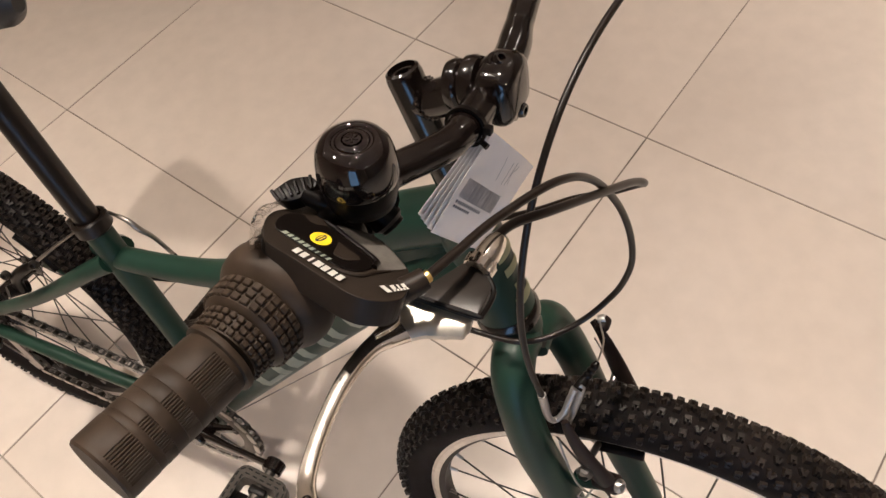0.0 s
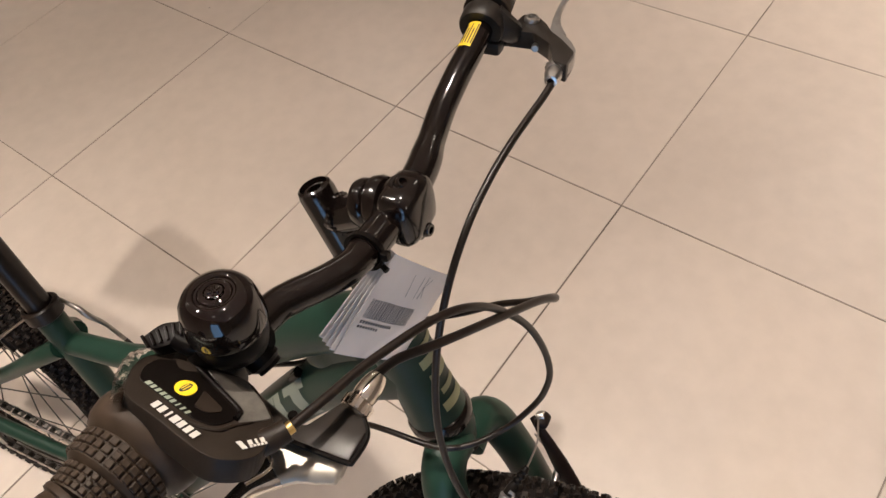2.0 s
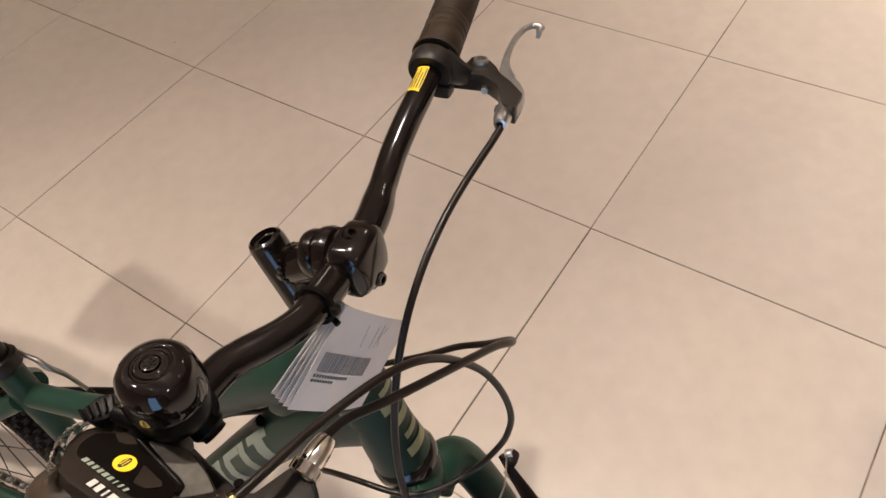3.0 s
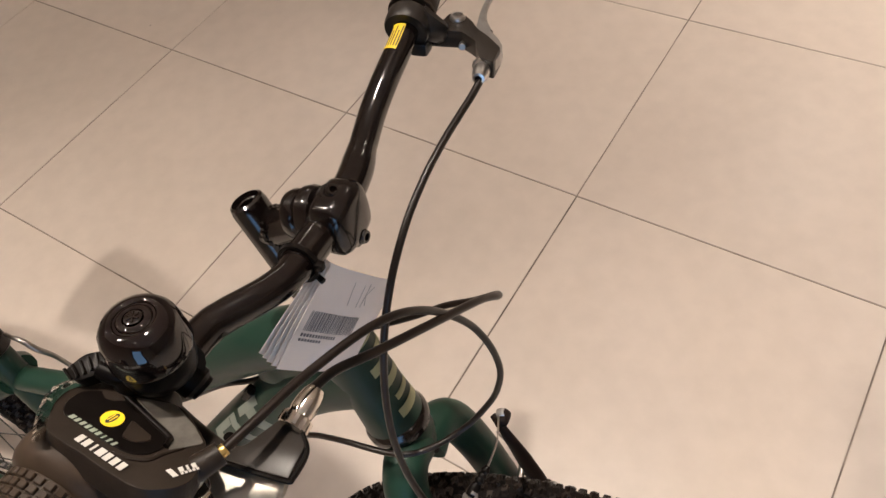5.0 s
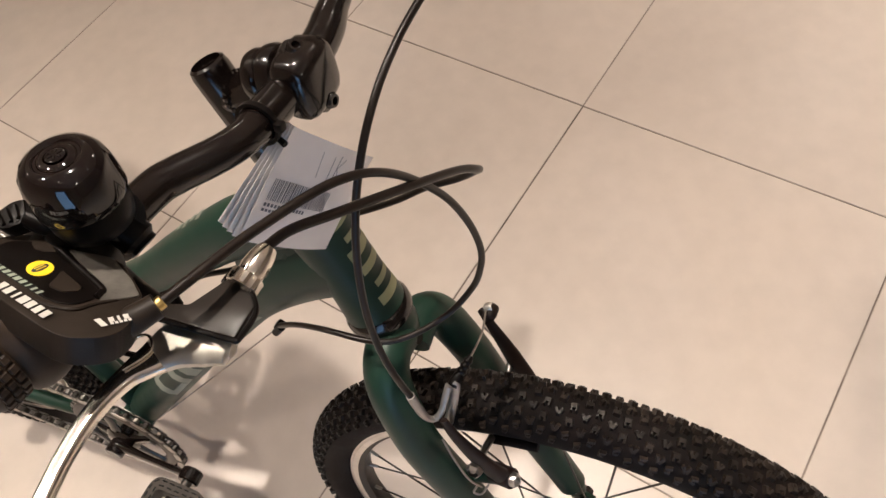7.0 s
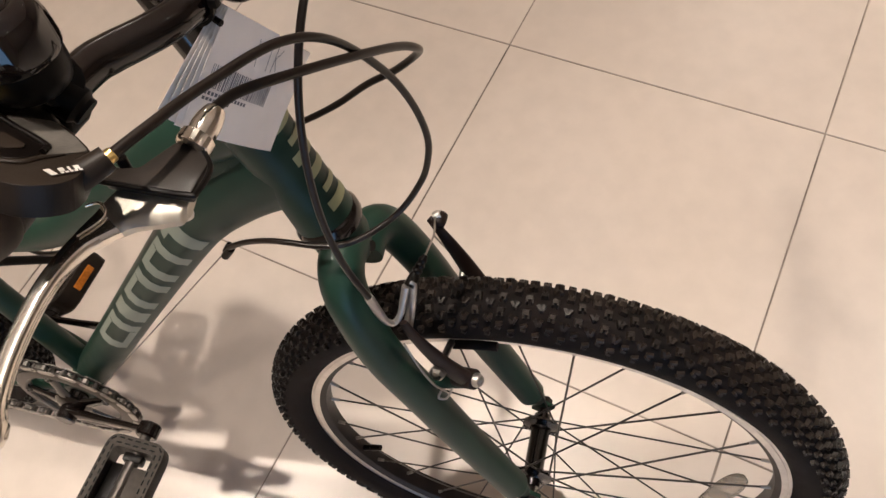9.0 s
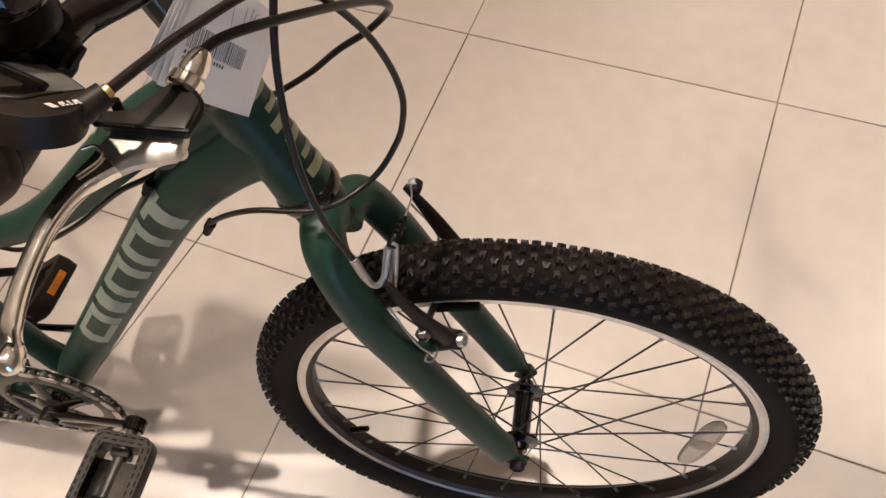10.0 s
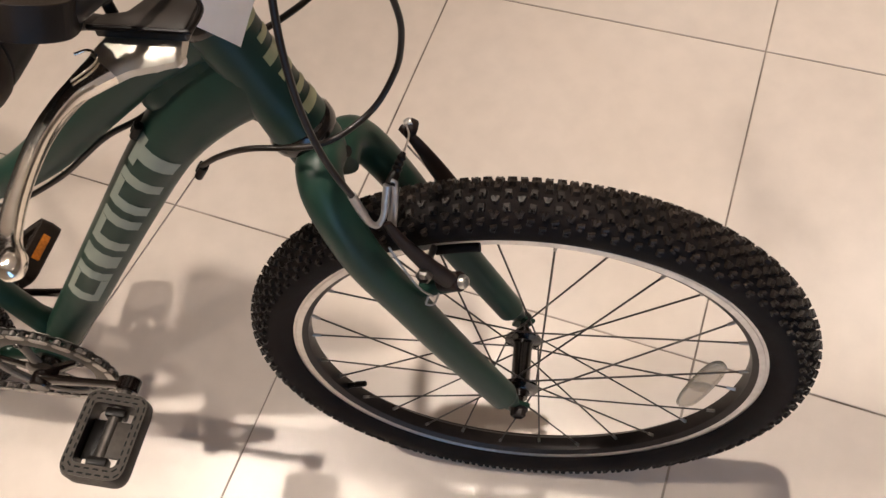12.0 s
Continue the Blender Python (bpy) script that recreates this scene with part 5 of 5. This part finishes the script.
def build_chainring():
    m = basis(BB + V((0, CHAIN_Y, 0)), (0, -1, 0))
    bm = bmesh.new()
    lathe(bm, [(0.0560, -0.0012), (0.0735, -0.0012), (0.0735, 0.0012), (0.0560, 0.0014)], m, 72, closed=True)
    for k in range(38):
        block(bm, m @ pose(0, 0, 0, 0, 0, 360 * k / 38) @ pose(0.0758, 0, 0), (0.0060, 0.0046, 0.0018), taper=0.9)
    # dished guard ring on the outside
    lathe(bm, [(0.0590, 0.0030), (0.0610, 0.0048), (0.0690, 0.0048), (0.0725, 0.0030), (0.0700, 0.0022), (0.0600, 0.0022)], m, 72, closed=True)
    part("chainring", bm, M_GUARD, crank_right, "grey steel chainring with guard")
    bm = bmesh.new()
    for k in range(5):
        a = 2 * math.pi * (k + 0.30) / 5
        p0, p1 = m @ V((0.012 * math.cos(a), 0.012 * math.sin(a), 0.006)), m @ V((0.062 * math.cos(a), 0.062 * math.sin(a), 0.001))
        sweep(bm, [p0, p0.lerp(p1, 0.5), p1], [0.0110, 0.0075, 0.0080], 12, wide=0.4, hint=(0, 1, 0))
    lathe(bm, [(0.0, 0.004), (0.022, 0.004), (0.024, 0.007), (0.018, 0.012), (0.0, 0.014)], m, 28)
    part("spider", bm, M_BLACKGLOSS, crank_right, "black five-armed chainring spider")
    for k in range(5):
        a = 2 * math.pi * (k + 0.30) / 5
        bm = bmesh.new()
        hex_bolt(bm, m @ V((0.0585 * math.cos(a), 0.0585 * math.sin(a), 0.002)), (0, -1, 0), 0.0050, 0.0045)
        part("ring_bolt", bm, M_DARKSTEEL, crank_right, "dark chainring bolt")


build_chainring()


def build_pedal(end, s, y1, spin, back):
    """Cage pedal on its spindle; spin tilts it, s is the side."""
    m = Matrix.Translation(end + V((0, y1 + s * 0.062, 0))) @ pose(0, 0, 0, 0, spin, 0)
    bm = bmesh.new()
    # outer and inner outline of the cage
    def outline(hx, hy, r):
        return rounded([(-hx, -hy, 0), (hx, -hy, 0), (hx, hy, 0), (-hx, hy, 0)], r, 5)
    outer, inner = outline(0.0365, 0.0470, 0.016), outline(0.0225, 0.0335, 0.006)
    h = 0.0130
    loops = []
    for pts, z in ((outer, -h), (outer, h), (inner, h), (inner, -h)):
        k = 0.90 if (pts is outer) else 1.0
        loops.append([bm.verts.new(m @ V((p.x * (k if abs(z) == h and pts is outer else 1), p.y, z))) for p in pts])
    mid = [bm.verts.new(m @ V((p.x, p.y, 0))) for p in outer]
    order = [loops[0], mid, loops[1], loops[2], loops[3], loops[0]]
    n = len(outer)
    for a, b in zip(order, order[1:]):
        for k in range(n):
            bm.faces.new((a[k], a[(k + 1) % n], b[(k + 1) % n], b[k]))
    pedal = part("pedal", bm, M_GREYPLASTIC, bike, "grey plastic cage pedal")
    # grey treads on both faces, axle housing and side pockets
    for face in (-1, 1):
        bm = bmesh.new()
        rings = [[bm.verts.new(m @ V((p.x * (0.90 if pts is outer else 1), p.y, face * z))) for p in pts] for pts, z in ((outer, h + 0.0002), (outer, h + 0.0012), (inner, h + 0.0012), (inner, h + 0.0002))]
        for a, b in zip(rings, rings[1:] + rings[:1]):
            for k in range(n):
                bm.faces.new((a[k], a[(k + 1) % n], b[(k + 1) % n], b[k]))
        part("tread_frame", bm, M_PEDAL, pedal, "grey studded pedal tread")
    bm = bmesh.new()
    block(bm, m @ pose(0.0, 0, 0), (0.011, 0.070, 0.013), 0.003)
    part("axle_housing", bm, M_PEDAL, pedal)
    for at, size, mat in (((-0.0135, 0.002 * s, -0.004), (0.018, 0.044, 0.004), M_BLACKSATIN), ((0.013, 0.002 * s, 0.004), (0.015, 0.040, 0.004), M_PEDAL)):
        bm = bmesh.new()
        block(bm, m @ pose(*at), size, 0.001)
        part("side_pocket", bm, mat, pedal)
    for e in (-1, 1):
        bm = bmesh.new()
        block(bm, m @ pose(0, e * 0.027, 0), (0.022, 0.010, 0.018), 0.003)
        part("end_block", bm, M_BLACKSATIN, pedal)
    # raised grip studs round the rim, both faces
    g = bmesh.new()
    block(g, Matrix.Identity(4), (0.0062, 0.0020, 0.0022), 0.0004, 1)
    me = bpy.data.meshes.new("grip_stud")
    g.to_mesh(me)
    g.free()
    me.materials.append(M_BLACKSATIN)
    for face in (-1, 1):
        for j, inset in enumerate((0.0038, 0.0095)):
            ring = outline(0.0340 - inset, 0.0470 - inset, 0.014 - inset * 0.8)
            length = [0.0]
            for a, b in zip(ring, ring[1:] + ring[:1]):
                length.append(length[-1] + (b - a).length)
            count = int(length[-1] / 0.0092)
            for i in range(count):
                d = length[-1] * (i + 0.5 * j) / count
                k = max(x for x in range(len(ring)) if length[x] <= d)
                a, b = ring[k], ring[(k + 1) % len(ring)]
                p = a.lerp(b, (d - length[k]) / max(1e-6, (b - a).length))
                ob = new("grip_stud", me)
                ob.parent = pedal
                ob.matrix_basis = m @ pose(p.x, p.y, face * (h + 0.0009), 0, 0, math.degrees(math.atan2(b.y - a.y, b.x - a.x)))
    bm = bmesh.new()
    rod(bm, end + V((0, y1, 0)), end + V((0, y1 + s * 0.020, 0)), 0.0062, 14)
    rod(bm, end + V((0, y1 + s * 0.020, 0)), end + V((0, y1 + s * 0.105, 0)), 0.0075, 14)
    part("spindle", bm, M_DARKSTEEL, pedal, "dark steel pedal spindle")
    for e in (-1, 1) if back else ():
        bm = bmesh.new()
        block(bm, m @ pose(e * 0.0362, 0, 0), (0.004, 0.040, 0.0105), 0.0015)
        part("reflector", bm, M_AMBER, pedal, "amber pedal reflector")
    return pedal


build_pedal(pedal_right, -1, py_right, 12, False)
build_pedal(pedal_left, 1, py_left, -35, True)


def build_chain():
    """Chain round ring, cog and two guide wheels."""
    def arc(c, r, a0, a1, n):
        return [V((c[0] + r * math.cos(radians(a0 + (a1 - a0) * i / n)), 0, c[1] + r * math.sin(radians(a0 + (a1 - a0) * i / n)))) for i in range(n + 1)]
    ring, cog, up, low = (BB.x, BB.z), (REAR.x, REAR.z), (-0.958, 0.252), (-0.937, 0.196)
    path = arc(ring, 0.0785, 96, -86, 24) + arc(low, 0.021, -75, -205, 8) + arc(up, 0.021, -30, 95, 6)[:3] + arc(cog, 0.034, 250, 97, 12)
    path.append(path[0])
    total, out = [0.0], []
    for a, b in zip(path, path[1:]):
        total.append(total[-1] + (b - a).length)
    count = int(round(total[-1] / 0.0127))
    for i in range(count):
        d = total[-1] * i / count
        k = max(x for x in range(len(path) - 1) if total[x] <= d)
        out.append(path[k].lerp(path[k + 1], (d - total[k]) / max(1e-9, total[k + 1] - total[k])))
    meshes = []
    for wide in (0.0030, 0.0042):
        g = bmesh.new()
        for s in (-1, 1):
            pts = [(0.0043 * math.cos(t) + (0.0062 if math.cos(t) > 0 else -0.0062), s * wide, 0.0043 * math.sin(t)) for t in [2 * math.pi * k / 10 + 0.01 for k in range(10)]]
            slab(g, pts, (0, s * 0.0011, 0))
        rod(g, (-0.0062, -0.0048, 0), (-0.0062, 0.0048, 0), 0.0022, 8)
        rod(g, (-0.0062, -0.0028, 0), (-0.0062, 0.0028, 0), 0.0038, 8)
        me = bpy.data.meshes.new("chain_link")
        g.to_mesh(me)
        g.free()
        me.materials.append(M_STEEL if wide > 0.0035 else M_DARKSTEEL)
        meshes.append(me)
    bm = bmesh.new()
    block(bm, pose(out[0].x, CHAIN_Y, out[0].z), (0.008, 0.006, 0.006), 0.001)
    chain = part("chain", bm, M_STEEL, bike, "brown-grey steel chain")
    for i, p in enumerate(out):
        d = out[(i + 1) % count] - out[i - 1]
        k = min(1.0, max(0.0, (BB.x - p.x) / (BB.x - REAR.x)))
        ob = new("chain_link", meshes[i % 2])
        ob.parent = chain
        ob.matrix_basis = pose(p.x, CHAIN_Y + 0.022 * k, p.z, 0, -math.degrees(math.atan2(d.z, d.x)), 0)


build_chain()


def build_gears():
    bm = bmesh.new()
    for i in range(7):
        r = 0.054 - 0.0062 * i
        m = basis(REAR + V((0, -0.030 - 0.0046 * i, 0)), (0, -1, 0))
        lathe(bm, [(0.012, -0.0010), (r - 0.003, -0.0010), (r - 0.003, 0.0010), (0.012, 0.0010)], m, 36, closed=True)
        for k in range(int(r * 500)):
            block(bm, m @ pose(0, 0, 0, 0, 0, 360 * k / int(r * 500)) @ pose(r - 0.0015, 0, 0), (0.0055, 0.0040, 0.0016), taper=0.9)
    part("sprocket_cluster", bm, M_DARKSTEEL, rear_rim, "dark steel rear sprockets")
    bm = bmesh.new()
    sweep(bm, [(-0.990, -0.044, 0.292), (-0.983, -0.052, 0.268), (-0.970, -0.050, 0.250)], [0.010, 0.013, 0.010], 14)
    block(bm, pose(-0.977, -0.048, 0.262, 0, 30, 0), (0.034, 0.024, 0.030), 0.006, 3)
    der = part("rear_derailleur", bm, M_BLACKSATIN, bike, "black rear derailleur")
    bm = bmesh.new()
    for y in (-0.012, -0.030):
        slab(bm, rounded([(-0.969, y, 0.262), (-0.949, y, 0.264), (-0.923, y, 0.190), (-0.945, y, 0.184)], 0.009, 3), (0, 0.0018, 0))
    part("cage", bm, M_STEEL, der, "grey steel derailleur cage")
    for cx, cz in ((-0.958, 0.252), (-0.937, 0.196)):
        bm = bmesh.new()
        lathe(bm, [(0.003, -0.003), (0.019, -0.003), (0.019, 0.003), (0.003, 0.003)], basis((cx, -0.019, cz), (0, 1, 0)), 22, closed=True)
        part("guide_wheel", bm, M_BLACKSATIN, der, "black guide wheel")


build_gears()


def build_stand():
    """Kick stand on the left: leg slanting out to a rubber foot on the floor."""
    foot = V((-0.871, 0.290, 0.067))
    bm = bmesh.new()
    sweep(bm, [(-0.937, 0.098, 0.290), (-0.935, 0.113, 0.268), (-0.907, 0.196, 0.175), foot], [0.0085, 0.0085, 0.0080, 0.0075], 14)
    block(bm, pose(-0.933, 0.098, 0.300), (0.050, 0.016, 0.030), 0.004)
    st = part("kick_stand", bm, M_BLACKSATIN, bike, "black kick stand leg")
    bm = bmesh.new()
    sweep(bm, [foot + V((0.008, -0.018, 0.030)), foot, foot + V((-0.006, 0.010, -0.010))], [0.0105, 0.0125, 0.0120], 14)
    part("foot", bm, M_BLACKSATIN, st, "black rubber foot")


build_stand()

# ---- price tags hanging from the handlebar ----
def build_tags():
    thing = tagged(new("price_tag"), "fan of white paper price tags hung on the handlebar", "tag")
    thing.matrix_world = BIKE
    tl, tr, bl = V((-0.1640, -0.0330, 0.8760)), V((-0.1585, 0.0255, 0.8030)), V((-0.1860, -0.0852, 0.8376))
    ex = (tr - tl).normalized()
    n = ex.cross(bl - tl).normalized()
    if n.x < 0:
        n = -n
    ey = n.cross(ex)
    if ey.dot(bl - tl) < 0:
        ey = -ey
    w, h = 0.0955, 0.0675
    pivot = tl + ex * 0.004 + ey * 0.006

    def spot(u, v, turn, lift):
        a = radians(turn)
        p = V((u - 0.004, v - 0.006))
        q = (p.x * math.cos(a) - p.y * math.sin(a), p.x * math.sin(a) + p.y * math.cos(a))
        curl = 0.004 * math.sin(math.pi * u / w) * (1 if lift > -0.002 else 0.4) + 0.05 * (v / h) ** 2 * 0.04
        return pivot + ex * q[0] + ey * q[1] + n * (lift + curl)

    for i in range(5):
        turn, lift = [0, 3.6, 7.0, 10.0, 13.0][i], -0.0018 * i
        deep = h - 0.0009 * i

        def reach(u):
            a = radians(turn)
            return deep if not i else min(deep, (h - 0.0006 * i - (u - 0.004) * math.sin(a)) / math.cos(a))

        bm = bmesh.new()
        nu, nv = 10, 6
        front = [[bm.verts.new(spot(w * a / nu, reach(w * a / nu) * b / nv, turn, lift)) for a in range(nu + 1)] for b in range(nv + 1)]
        rear = [[bm.verts.new(spot(w * a / nu, reach(w * a / nu) * b / nv, turn, lift - 0.0003)) for a in range(nu + 1)] for b in range(nv + 1)]
        for g in (front, rear):
            for b in range(nv):
                for a in range(nu):
                    bm.faces.new((g[b][a], g[b][a + 1], g[b + 1][a + 1], g[b + 1][a]))
        rim = lambda g: [g[0][a] for a in range(nu)] + [g[b][nu] for b in range(nv)] + [g[nv][a] for a in range(nu, 0, -1)] + [g[b][0] for b in range(nv, 0, -1)]
        fa, ra = rim(front), rim(rear)
        for k in range(len(fa)):
            bm.faces.new((fa[k], fa[(k + 1) % len(fa)], ra[(k + 1) % len(fa)], ra[k]))
        sheet = part("paper_tag", bm, M_PAPER, thing, "white paper price tag")
        if i:
            continue

        def ink(name, boxes, mat, lab):
            g = bmesh.new()
            for pts in boxes:
                g.faces.new([g.verts.new(spot(u * w, v * h, turn, lift + 0.0003)) for u, v in pts])
            part(name, g, mat, sheet, lab)
        rng = random.Random(4)
        x, bars = 0.0, []
        # barcode along the sheet's long side
        while x < 0.58:
            t = rng.choice((0.005, 0.008, 0.012))
            u0 = 0.06 + x
            bars.append(((u0, 0.43), (u0 + t, 0.43), (u0 + t, 0.62), (u0, 0.62)))
            x += t + rng.choice((0.006, 0.009, 0.012))
        for bar in bars:
            ink("barcode_bar", [bar], M_GREYINK, "")
        marks = [((0.06 + 0.03 * k, 0.645), (0.08 + 0.03 * k, 0.645), (0.08 + 0.03 * k, 0.675), (0.06 + 0.03 * k, 0.675)) for k in range(13)]
        marks += [((0.06 + 0.03 * k, 0.695), (0.082 + 0.03 * k, 0.695), (0.082 + 0.03 * k, 0.72), (0.06 + 0.03 * k, 0.72)) for k in range(8)]
        ink("small_print", marks, M_GREYINK, "small grey print too fine to read")
        def stroke(u0, v0, u1, v1, t=0.006):
            return ((u0, v0), (u0 + t, v0), (u1 + t, v1), (u1, v1))
        ink("pen_strokes", [stroke(0.34, 0.10, 0.38, 0.33, 0.004), stroke(0.48, 0.10, 0.50, 0.33, 0.005), stroke(0.55, 0.08, 0.555, 0.32), stroke(0.62, 0.10, 0.56, 0.20), stroke(0.56, 0.20, 0.61, 0.30)], M_INK, "dark pen strokes")
    # cable tie round the bar
    bm = bmesh.new()
    c, d = bar_at(-0.046)
    lathe(bm, [(0.0106, -0.0016), (0.0126, -0.0016), (0.0126, 0.0016), (0.0106, 0.0016)], basis(c, d), 28, closed=True)
    sweep(bm, [c + V((0.004, 0.002, -0.009)), (-0.1700, -0.0430, 0.8775), (-0.1625, -0.0462, 0.8755)], [0.0018, 0.0016, 0.0020], 8)
    block(bm, basis(c + V((0.0135, -0.001, 0.002)), d), (0.005, 0.005, 0.005), 0.001)
    part("cable_tie", bm, M_BLACKSATIN, thing, "black plastic cable tie")


build_tags()
